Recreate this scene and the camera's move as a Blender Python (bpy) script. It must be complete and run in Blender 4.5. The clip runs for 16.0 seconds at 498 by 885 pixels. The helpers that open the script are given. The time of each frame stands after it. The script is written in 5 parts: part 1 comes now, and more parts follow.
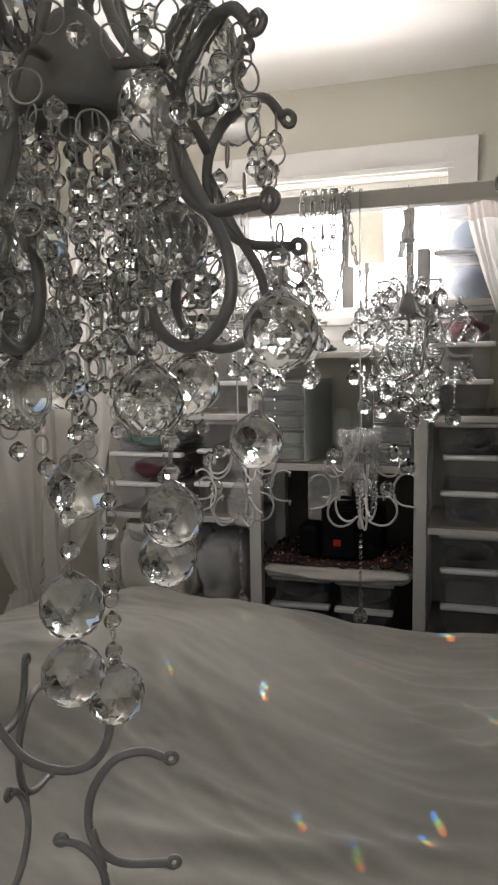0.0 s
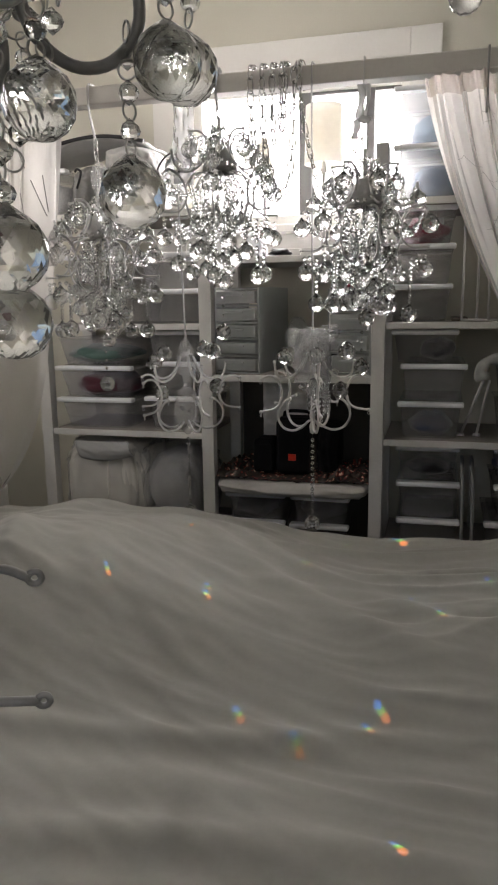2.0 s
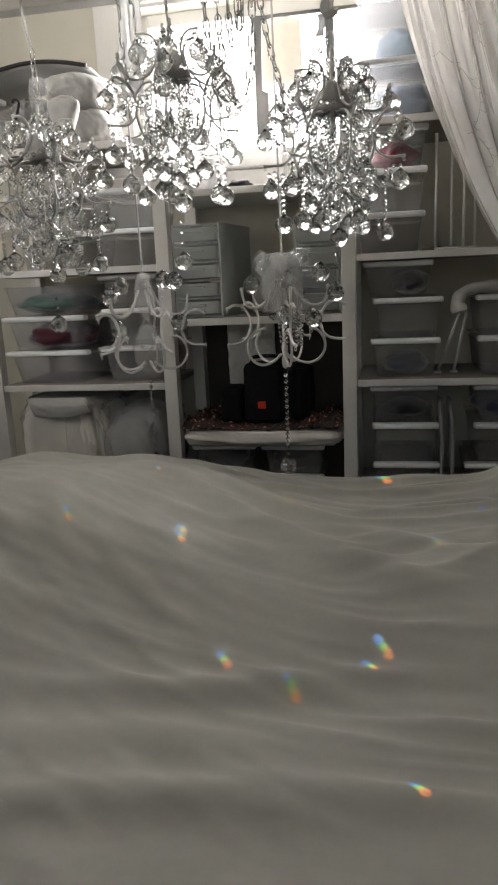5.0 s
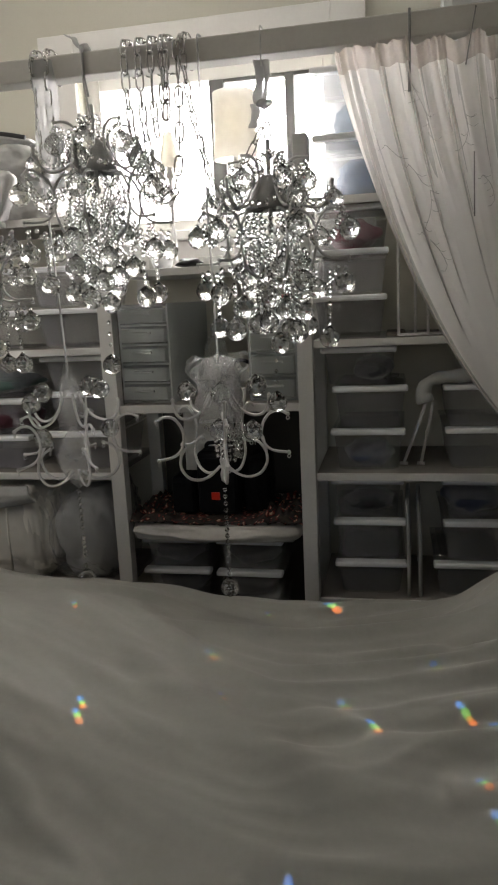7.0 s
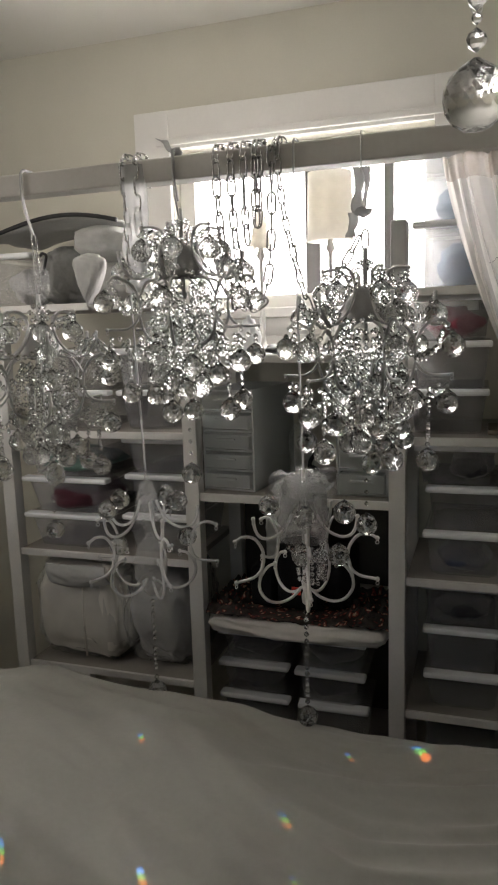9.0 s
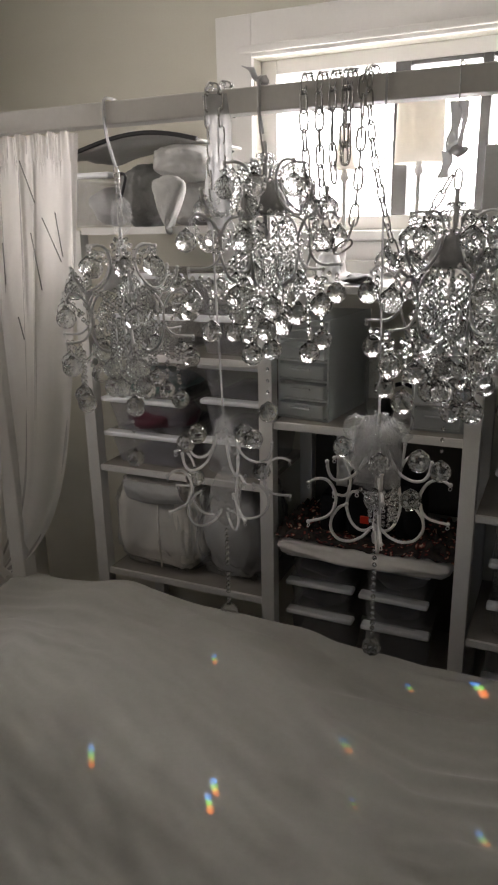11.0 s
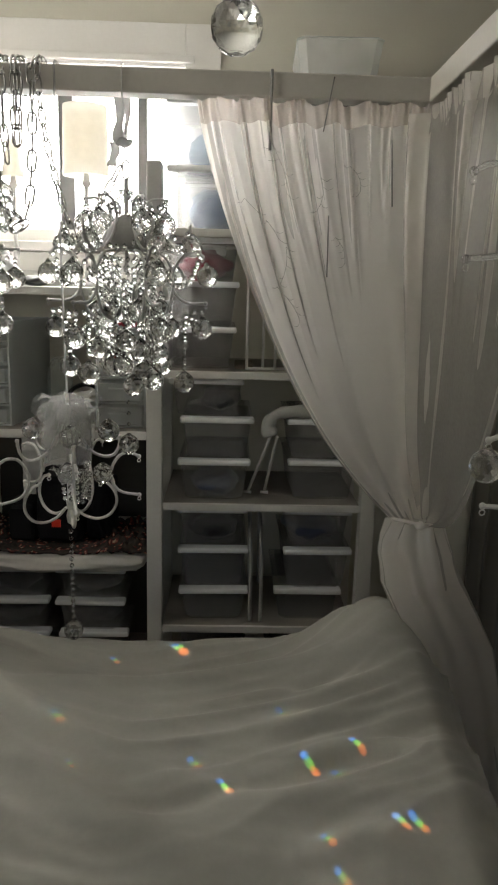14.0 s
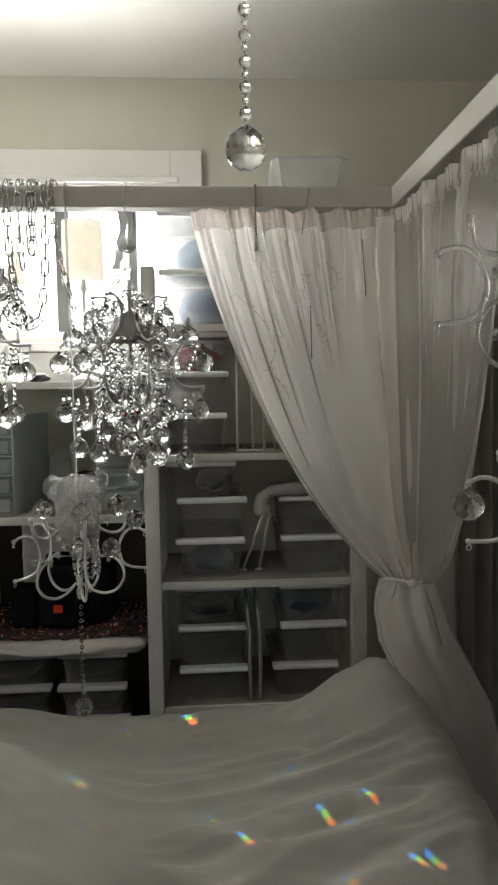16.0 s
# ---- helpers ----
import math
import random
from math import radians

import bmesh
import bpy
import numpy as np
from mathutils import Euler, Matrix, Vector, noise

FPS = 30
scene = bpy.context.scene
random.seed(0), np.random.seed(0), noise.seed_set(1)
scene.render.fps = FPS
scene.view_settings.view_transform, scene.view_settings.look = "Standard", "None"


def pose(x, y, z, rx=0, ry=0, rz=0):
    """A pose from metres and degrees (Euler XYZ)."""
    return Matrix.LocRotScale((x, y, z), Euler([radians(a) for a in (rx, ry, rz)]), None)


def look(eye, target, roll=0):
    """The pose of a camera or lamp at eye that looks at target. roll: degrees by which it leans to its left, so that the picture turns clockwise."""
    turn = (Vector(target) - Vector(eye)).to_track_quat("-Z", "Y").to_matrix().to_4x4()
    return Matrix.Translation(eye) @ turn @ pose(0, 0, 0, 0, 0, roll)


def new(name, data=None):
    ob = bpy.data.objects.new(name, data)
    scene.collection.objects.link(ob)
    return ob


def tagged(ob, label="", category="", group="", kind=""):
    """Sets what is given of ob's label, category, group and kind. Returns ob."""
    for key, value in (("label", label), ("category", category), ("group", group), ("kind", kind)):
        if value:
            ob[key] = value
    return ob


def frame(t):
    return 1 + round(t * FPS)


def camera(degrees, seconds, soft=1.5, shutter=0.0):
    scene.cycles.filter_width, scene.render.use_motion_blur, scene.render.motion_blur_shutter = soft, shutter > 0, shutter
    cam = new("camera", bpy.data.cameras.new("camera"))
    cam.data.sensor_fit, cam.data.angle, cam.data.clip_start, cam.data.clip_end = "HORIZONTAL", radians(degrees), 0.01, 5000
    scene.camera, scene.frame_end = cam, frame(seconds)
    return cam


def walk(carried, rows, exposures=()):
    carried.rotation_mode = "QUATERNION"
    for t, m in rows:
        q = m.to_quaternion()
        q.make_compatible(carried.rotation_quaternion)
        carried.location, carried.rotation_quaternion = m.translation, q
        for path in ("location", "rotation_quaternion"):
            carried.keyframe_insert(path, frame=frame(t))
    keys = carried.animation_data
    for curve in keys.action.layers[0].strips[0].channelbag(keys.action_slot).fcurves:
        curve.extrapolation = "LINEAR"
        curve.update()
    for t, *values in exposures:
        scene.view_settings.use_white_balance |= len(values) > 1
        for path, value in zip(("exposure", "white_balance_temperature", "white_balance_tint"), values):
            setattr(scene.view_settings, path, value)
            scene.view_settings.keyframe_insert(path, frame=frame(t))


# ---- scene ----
cam = camera(38.4, 16.0, soft=2.0)
PATH = [
    (0, (0.133, -0.299, 1.435), (-0.462, 1.597, 1.204), -0.9),
    (0.5, (0.137, -0.285, 1.409), (-0.425, 1.61, 1.105), -1.4),
    (1, (0.151, -0.272, 1.382), (-0.455, 1.61, 1.08), -2.1),
    (1.5, (0.167, -0.248, 1.353), (-0.353, 1.659, 1.048), -0.5),
    (2, (0.161, -0.215, 1.313), (-0.345, 1.682, 0.93), -0.8),
    (2.5, (0.117, -0.211, 1.281), (-0.361, 1.703, 0.955), -0.2),
    (3, (0.091, -0.207, 1.24), (-0.338, 1.714, 0.886), -0.3),
    (3.5, (0.076, -0.19, 1.208), (-0.374, 1.726, 0.851), -2.4),
    (4, (0.071, -0.175, 1.177), (-0.228, 1.765, 0.797), -0.7),
    (4.2, (0.068, -0.166, 1.165), (-0.258, 1.766, 0.763), -0.7),
    (6.3, (0.207, 0.039, 1.303), (-0.243, 1.934, 0.851), -4.1),
    (6.5, (0.21, 0.066, 1.322), (-0.217, 1.967, 0.868), -3.6),
    (7, (0.214, 0.12, 1.362), (-0.189, 2.039, 0.971), -2.7),
    (7.5, (0.213, 0.171, 1.405), (-0.355, 2.05, 1.023), -3.2),
    (8, (0.218, 0.194, 1.451), (-0.36, 2.078, 1.113), -2.4),
    (8.5, (0.202, 0.224, 1.495), (-0.424, 2.094, 1.165), -1.7),
    (9, (0.187, 0.248, 1.527), (-0.442, 2.119, 1.209), -1.8),
    (9.5, (0.168, 0.256, 1.548), (-0.476, 2.123, 1.233), -1.8),
    (9.7, (0.163, 0.254, 1.558), (-0.519, 2.109, 1.249), -1.9),
    (11.8, (0.179, 0.228, 1.62), (-0.627, 1.896, 0.863), -2.3),
    (12, (0.176, 0.225, 1.62), (-0.61, 1.895, 0.849), -3.4),
    (12.5, (0.178, 0.237, 1.595), (-0.178, 2.013, 0.746), -1.4),
    (13, (0.159, 0.229, 1.563), (0.156, 2.114, 0.894), 0.7),
    (13.5, (0.195, 0.21, 1.492), (0.167, 2.121, 0.903), 0.6),
    (14, (0.175, 0.145, 1.472), (0.235, 2.098, 1.042), 1.5),
    (14.5, (0.157, 0.082, 1.451), (0.307, 2.017, 0.968), 1.3),
    (15, (0.149, 0.062, 1.443), (0.282, 2.012, 1.022), 0.2),
    (15.5, (0.139, 0.05, 1.438), (0.229, 2.038, 1.234), -1.3),
    (16, (0.131, 0.029, 1.432), (0.252, 2.019, 1.279), -0.8),
]
walk(cam, [(t, look(e, g, r)) for t, e, g, r in PATH], exposures=[(0.0, 0.10, 6650, 18), (1.0, 0.04, 6650, 18), (2.5, 0.0, 6650, 17), (4.0, 0.08, 6650, 16), (7.0, -0.20, 6700, 14), (7.5, -0.31, 6710, 14), (8.5, -0.25, 6750, 15), (9.0, -0.38, 6780, 15), (9.5, -0.43, 6800, 16), (12.0, -0.14, 6650, 19), (12.5, 0.03, 6750, 18), (13.2, 0.05, 6900, 16), (14.0, -0.02, 6850, 11), (15.0, 0.12, 6600, 10), (15.5, 0.09, 6600, 10), (16.0, 0.05, 6600, 10)])

# ---- light ----
world = bpy.data.worlds.new("sky")
scene.world = world
world.use_nodes = True
wn = world.node_tree
sky = wn.nodes.new("ShaderNodeTexSky")
sky.sky_type, sky.sun_disc = "NISHITA", False
sky.sun_elevation, sky.sun_rotation = radians(48), radians(200)
wn.links.new(sky.outputs[0], wn.nodes["Background"].inputs[0])
wn.nodes["Background"].inputs[1].default_value = 0.12

sun = new("sun", bpy.data.lights.new("sun", "SUN"))
sun.data.energy, sun.data.angle, sun.data.color = 2.5, radians(0.5), (1, 0.95, 0.88)
sun.matrix_world = look((3, -6, 8), (0, 0, 0))


def area(name, m, sx, sy, watts, colour):
    ob = new(name, bpy.data.lights.new(name, "AREA"))
    ob.data.shape, ob.data.size, ob.data.size_y = "RECTANGLE", sx, sy
    ob.data.energy, ob.data.color = watts, colour
    ob.matrix_world = m
    return ob


# daylight through the window seen ahead, and through an unseen one added in the wall behind the bed's head
area("window_daylight", look((-0.35, 2.60, 1.86), (-0.35, 0.6, 1.75)), 0.80, 0.52, 25, (1.0, 0.99, 0.97)).data.spread = radians(135)
area("unseen_rear_daylight", look((0.3, -1.58, 1.55), (-0.1, 1.5, 1.75)), 1.1, 0.9, 0.80, (1.0, 0.95, 0.86))
area("side_window_daylight", look((-1.84, 0.95, 1.75), (-0.3, 2.3, 2.15)), 0.9, 0.7, 6.4, (1.0, 0.97, 0.90)).data.spread = radians(125)


# added spot lamps stand in for sunlight split by the crystals: small coloured flecks on the bed and the curtain
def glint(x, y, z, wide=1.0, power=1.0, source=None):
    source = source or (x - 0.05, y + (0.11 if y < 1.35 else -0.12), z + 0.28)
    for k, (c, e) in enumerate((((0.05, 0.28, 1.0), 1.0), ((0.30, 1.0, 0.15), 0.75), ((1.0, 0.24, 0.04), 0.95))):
        ob = new("glint_lamp", bpy.data.lights.new("glint_lamp", "SPOT"))
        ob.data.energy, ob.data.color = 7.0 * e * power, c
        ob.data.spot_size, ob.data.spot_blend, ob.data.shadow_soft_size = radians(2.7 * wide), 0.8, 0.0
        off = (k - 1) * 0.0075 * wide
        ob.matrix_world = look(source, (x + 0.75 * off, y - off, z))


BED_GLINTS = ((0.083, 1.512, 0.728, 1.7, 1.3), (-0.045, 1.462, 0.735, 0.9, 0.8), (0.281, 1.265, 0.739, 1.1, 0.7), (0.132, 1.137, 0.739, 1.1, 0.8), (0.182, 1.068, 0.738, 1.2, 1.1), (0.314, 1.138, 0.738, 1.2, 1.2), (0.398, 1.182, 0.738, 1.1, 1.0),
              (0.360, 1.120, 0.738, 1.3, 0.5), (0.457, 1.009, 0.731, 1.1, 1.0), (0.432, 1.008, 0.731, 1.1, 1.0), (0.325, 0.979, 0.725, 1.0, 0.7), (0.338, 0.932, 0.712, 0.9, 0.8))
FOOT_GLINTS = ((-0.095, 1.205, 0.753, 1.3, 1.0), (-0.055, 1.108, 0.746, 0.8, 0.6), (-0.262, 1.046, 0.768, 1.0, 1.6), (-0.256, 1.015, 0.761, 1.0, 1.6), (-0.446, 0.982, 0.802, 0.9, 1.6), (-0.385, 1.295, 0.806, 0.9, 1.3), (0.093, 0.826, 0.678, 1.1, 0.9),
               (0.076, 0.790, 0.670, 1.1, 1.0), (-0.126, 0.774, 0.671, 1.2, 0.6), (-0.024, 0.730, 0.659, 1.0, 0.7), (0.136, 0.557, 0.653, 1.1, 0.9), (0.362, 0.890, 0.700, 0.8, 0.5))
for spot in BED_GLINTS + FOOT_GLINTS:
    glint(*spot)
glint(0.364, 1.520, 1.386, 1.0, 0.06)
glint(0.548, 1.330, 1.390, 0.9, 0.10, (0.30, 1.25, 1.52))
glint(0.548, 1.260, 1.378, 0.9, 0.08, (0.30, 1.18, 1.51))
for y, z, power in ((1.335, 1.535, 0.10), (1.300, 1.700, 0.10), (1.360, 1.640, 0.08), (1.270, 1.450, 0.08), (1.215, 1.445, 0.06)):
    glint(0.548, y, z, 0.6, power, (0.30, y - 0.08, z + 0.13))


# ---- materials ----
def shader(name):
    m = bpy.data.materials.new(name)
    m.use_nodes = True
    nt = m.node_tree
    return m, nt, nt.nodes["Principled BSDF"]


def noise_node(nt, scale, detail=4.0, space="Object", stretch=(1, 1, 1)):
    co = nt.nodes.new("ShaderNodeTexCoord")
    mp = nt.nodes.new("ShaderNodeMapping")
    mp.inputs["Scale"].default_value = stretch
    tx = nt.nodes.new("ShaderNodeTexNoise")
    tx.inputs["Scale"].default_value, tx.inputs["Detail"].default_value = scale, detail
    nt.links.new(co.outputs[space], mp.inputs[0])
    nt.links.new(mp.outputs[0], tx.inputs["Vector"])
    return tx


def surface(name, dark, light, rough=0.6, metal=0.0, scale=8.0, bump=0.15, fine=120.0, stretch=(1, 1, 1), space="Object", dist=0.002, spec=0.5, sheen=0.0):
    """A painted, woven or worn surface: colour drifting between two tones at a coarse and a fine scale, and fine relief."""
    m, nt, p = shader(name)
    a, b = noise_node(nt, scale, 5, space, stretch), noise_node(nt, fine, 3, space, stretch)
    mix = nt.nodes.new("ShaderNodeMath")
    mix.operation = "MULTIPLY_ADD"
    mix.inputs[1].default_value = 0.3
    nt.links.new(b.outputs[0], mix.inputs[0])
    sc = nt.nodes.new("ShaderNodeMath")
    sc.operation = "MULTIPLY"
    sc.inputs[1].default_value = 0.7
    nt.links.new(a.outputs[0], sc.inputs[0])
    nt.links.new(sc.outputs[0], mix.inputs[2])
    ramp = nt.nodes.new("ShaderNodeValToRGB")
    ramp.color_ramp.elements[0].position, ramp.color_ramp.elements[1].position = 0.3, 0.7
    ramp.color_ramp.elements[0].color, ramp.color_ramp.elements[1].color = (*dark, 1), (*light, 1)
    nt.links.new(mix.outputs[0], ramp.inputs[0])
    nt.links.new(ramp.outputs[0], p.inputs["Base Color"])
    rr = nt.nodes.new("ShaderNodeMapRange")
    rr.inputs[3].default_value, rr.inputs[4].default_value = max(rough - 0.1, 0.03), min(rough + 0.1, 1)
    nt.links.new(mix.outputs[0], rr.inputs[0])
    nt.links.new(rr.outputs[0], p.inputs["Roughness"])
    p.inputs["Metallic"].default_value = metal
    p.inputs["Specular IOR Level"].default_value = spec
    if sheen:
        p.inputs["Sheen Weight"].default_value = sheen
    if bump:
        bp = nt.nodes.new("ShaderNodeBump")
        bp.inputs["Strength"].default_value, bp.inputs["Distance"].default_value = bump, dist
        nt.links.new(mix.outputs[0], bp.inputs["Height"])
        nt.links.new(bp.outputs[0], p.inputs["Normal"])
    return m


def see_through(name, colour, clear, rough=0.35, translucent=0.5, scale=14.0, vary=0.12, satin=0.0, glow=0.0):
    """Cloudy plastic or sheer cloth: part of the light goes straight through, part is scattered."""
    m, nt, p = shader(name)
    out = nt.nodes["Material Output"]
    tx = noise_node(nt, scale, 4)
    ramp = nt.nodes.new("ShaderNodeMapRange")
    ramp.inputs[3].default_value, ramp.inputs[4].default_value = max(clear - vary, 0), min(clear + vary, 1)
    nt.links.new(tx.outputs[0], ramp.inputs[0])
    p.inputs["Base Color"].default_value = (*colour, 1)
    p.inputs["Roughness"].default_value = rough
    tl = nt.nodes.new("ShaderNodeBsdfTranslucent")
    tl.inputs[0].default_value = (*colour, 1)
    tr = nt.nodes.new("ShaderNodeBsdfTransparent")
    m1, m2 = nt.nodes.new("ShaderNodeMixShader"), nt.nodes.new("ShaderNodeMixShader")
    m1.inputs[0].default_value = translucent
    nt.links.new(p.outputs[0], m1.inputs[1])
    nt.links.new(tl.outputs[0], m1.inputs[2])
    nt.links.new(ramp.outputs[0], m2.inputs[0])
    if satin:
        gl, m3 = nt.nodes.new("ShaderNodeBsdfGlossy"), nt.nodes.new("ShaderNodeMixShader")
        gl.inputs["Color"].default_value, gl.inputs["Roughness"].default_value = (*colour, 1), 0.30
        m3.inputs[0].default_value = satin
        nt.links.new(m1.outputs[0], m3.inputs[1])
        nt.links.new(gl.outputs[0], m3.inputs[2])
        nt.links.new(m3.outputs[0], m2.inputs[1])
    else:
        nt.links.new(m1.outputs[0], m2.inputs[1])
    clear_part = tr
    if glow:
        rf, clear_part = nt.nodes.new("ShaderNodeBsdfRefraction"), nt.nodes.new("ShaderNodeMixShader")
        rf.inputs["Color"].default_value, rf.inputs["Roughness"].default_value, rf.inputs["IOR"].default_value = (*colour, 1), 0.52, 1.16
        clear_part.inputs[0].default_value = glow
        nt.links.new(tr.outputs[0], clear_part.inputs[1])
        nt.links.new(rf.outputs[0], clear_part.inputs[2])
    nt.links.new(clear_part.outputs[0], m2.inputs[2])
    nt.links.new(m2.outputs[0], out.inputs[0])
    bp = nt.nodes.new("ShaderNodeBump")
    bp.inputs["Strength"].default_value, bp.inputs["Distance"].default_value = 0.12, 0.003
    nt.links.new(tx.outputs[0], bp.inputs["Height"])
    nt.links.new(bp.outputs[0], p.inputs["Normal"])
    return m


def glass(name, tint, ior=1.5, rough=0.0, thin=0.0, milk=0.0):
    """Clear glass; thin is the share of light that small pieces let straight through, milk the share scattered white to
    imitate glitter.
    """
    m, nt, p = shader(name)
    p.inputs["Base Color"].default_value = (*tint, 1)
    p.inputs["Transmission Weight"].default_value = 1.0
    p.inputs["Roughness"].default_value, p.inputs["IOR"].default_value = rough, ior
    if thin:
        tr, mx = nt.nodes.new("ShaderNodeBsdfTransparent"), nt.nodes.new("ShaderNodeMixShader")
        mx.inputs[0].default_value = thin
        tl, m0 = nt.nodes.new("ShaderNodeBsdfTranslucent"), nt.nodes.new("ShaderNodeMixShader")
        tl.inputs[0].default_value = (0.95, 0.96, 0.95, 1)
        m0.inputs[0].default_value = milk
        nt.links.new(p.outputs[0], m0.inputs[1])
        nt.links.new(tl.outputs[0], m0.inputs[2])
        nt.links.new(m0.outputs[0], mx.inputs[1])
        nt.links.new(tr.outputs[0], mx.inputs[2])
        nt.links.new(mx.outputs[0], nt.nodes["Material Output"].inputs[0])
    return m


WALL = surface("wall_paint", (0.64, 0.62, 0.535), (0.70, 0.68, 0.595), 0.8, scale=2.5, bump=0.1, fine=160)
CEIL = surface("ceiling_paint", (0.76, 0.75, 0.71), (0.82, 0.81, 0.77), 0.85, scale=2, bump=0.08, fine=200)
TRIM = surface("trim_paint", (0.80, 0.79, 0.76), (0.86, 0.85, 0.82), 0.45, scale=5, bump=0.05)
# mullion colour darkened for their backlit look against the bright panes
SASHGREY = surface("darkened_sash", (0.16, 0.16, 0.16), (0.21, 0.21, 0.21), 0.5, 0.3, scale=10)
FLOOR = surface("floor_wood", (0.05, 0.025, 0.018), (0.10, 0.05, 0.035), 0.45, scale=6, stretch=(1, 8, 1))
# boards darker than the posts and front lips
BOARD = surface("shelf_board_tone", (0.25, 0.23, 0.20), (0.34, 0.32, 0.28), 0.6, scale=6, bump=0.08)
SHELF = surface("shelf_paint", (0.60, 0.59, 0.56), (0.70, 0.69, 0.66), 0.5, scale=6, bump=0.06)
# near black: the shade deep in the middle bay is put into the colour
BACKB = surface("shaded_back_board", (0.045, 0.041, 0.035), (0.065, 0.060, 0.050), 0.7, scale=4)
FRAME = surface("bed_frame_paint", (0.52, 0.50, 0.46), (0.60, 0.58, 0.54), 0.4, scale=5, bump=0.05)
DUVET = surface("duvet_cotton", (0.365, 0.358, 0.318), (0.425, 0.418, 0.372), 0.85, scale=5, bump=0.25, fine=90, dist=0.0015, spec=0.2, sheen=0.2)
SHEER = see_through("sheer_voile", (0.98, 0.955, 0.925), 0.42, 0.22, 0.66, 140, 0.05, 0.20, 0.70)
DRAPE = surface("heavy_drape", (0.22, 0.205, 0.17), (0.28, 0.26, 0.22), 0.9, scale=4, fine=300, sheen=0.2)
SHEER_THIN = see_through("thin_voile", (0.96, 0.94, 0.91), 0.61, 0.22, 0.60, 140, 0.05, 0.20, 0.45)
HEADING = see_through("heading_voile", (0.93, 0.85, 0.79), 0.45, 0.4, 0.60, 140, 0.05)
PLASTIC = see_through("cloudy_plastic", (0.66, 0.66, 0.67), 0.81, 0.20, 0.35)
CLEARTUB = see_through("clear_tub_plastic", (0.72, 0.72, 0.78), 0.80, 0.2, 0.4)
LID = surface("white_lid_plastic", (0.80, 0.81, 0.82), (0.86, 0.87, 0.88), 0.4, scale=9, bump=0.03)
CLEARBOX = see_through("clear_box_plastic", (0.72, 0.75, 0.78), 0.80, 0.12, 0.4)
CRYSTAL = glass("cut_crystal", (0.84, 0.855, 0.83), 1.52, 0.02, 0.10)
SMALLBALL = glass("small_ball_crystal", (0.86, 0.87, 0.86), 1.50, 0.02, 0.12, 0.0)
BEADGLASS = glass("bead_glass", (0.90, 0.91, 0.90), 1.48, 0.03, 0.15, 0.0)
PANE = glass("window_glass", (0.98, 0.99, 0.99), 1.01)
PEWTER = surface("pewter_enamel", (0.33, 0.33, 0.32), (0.42, 0.42, 0.41), 0.42, 0.25, scale=30, bump=0.1, fine=250, dist=0.0006)
# lighter copy of the pewter, with the window's glare put into its colour
PALE_PEWTER = surface("glare_pale_enamel", (0.50, 0.50, 0.49), (0.60, 0.60, 0.59), 0.30, 0.35, scale=30, bump=0.08, fine=250, dist=0.0006)
WHITEMETAL = surface("white_enamel", (0.60, 0.59, 0.57), (0.70, 0.69, 0.67), 0.3, 0.1, scale=30, bump=0.08, fine=250, dist=0.0006)
CHROME = surface("chain_steel", (0.42, 0.42, 0.41), (0.55, 0.55, 0.54), 0.25, 1.0, scale=40, bump=0.03)
WIRE = surface("hanging_wire", (0.5, 0.5, 0.48), (0.6, 0.6, 0.58), 0.35, 0.8, scale=40, bump=0.0)


# ---- building helpers ----
def mesh_of(name, bm, material, smooth=False):
    me = bpy.data.meshes.new(name)
    if smooth:
        for f in bm.faces:
            f.smooth = True
    bm.normal_update()
    bm.to_mesh(me)
    bm.free()
    if material:
        me.materials.append(material)
    return me


def part(name, bm, material, parent=None, label="", smooth=False):
    me = bm if isinstance(bm, bpy.types.Mesh) else mesh_of(name, bm, material, smooth)
    ob = new(name, me)
    if parent:
        ob.parent = parent
    if label:
        ob["label"] = label
    return ob


def thing(name, m, label, category, group="", kind=""):
    ob = new(name)
    ob.empty_display_size = 0.05
    ob.matrix_world = m
    return tagged(ob, label, category, group, kind)


def box(x0, x1, y0, y1, z0, z1, bevel=0.003, bm=None):
    out = bm or bmesh.new()
    tmp = bmesh.new()
    bmesh.ops.create_cube(tmp, size=1)
    for v in tmp.verts:
        v.co = ((x0 + x1) / 2 + v.co.x * (x1 - x0), (y0 + y1) / 2 + v.co.y * (y1 - y0), (z0 + z1) / 2 + v.co.z * (z1 - z0))
    if bevel:
        bmesh.ops.bevel(tmp, geom=tmp.edges[:], offset=bevel, segments=2, affect="EDGES", profile=0.5)
    return merge(out, tmp)


def merge(out, tmp, m=None):
    vs = [out.verts.new(m @ v.co if m else v.co) for v in tmp.verts]
    tmp.verts.index_update()
    for f in tmp.faces:
        try:
            nf = out.faces.new([vs[v.index] for v in f.verts])
            nf.smooth = f.smooth
        except ValueError:
            pass
    tmp.free()
    return out


def smooth_line(pts, n):
    """Catmull-Rom through the points, n steps a span."""
    ps = [Vector(p) for p in pts]
    ps = [2 * ps[0] - ps[1]] + ps + [2 * ps[-1] - ps[-2]]
    out = []
    for i in range(1, len(ps) - 2):
        for k in range(n):
            t = k / n
            a, b, c, d = ps[i - 1 : i + 3]
            out.append(0.5 * (2 * b + (c - a) * t + (2 * a - 5 * b + 4 * c - d) * t * t + (3 * b - a - 3 * c + d) * t**3))
    out.append(ps[-2])
    return out


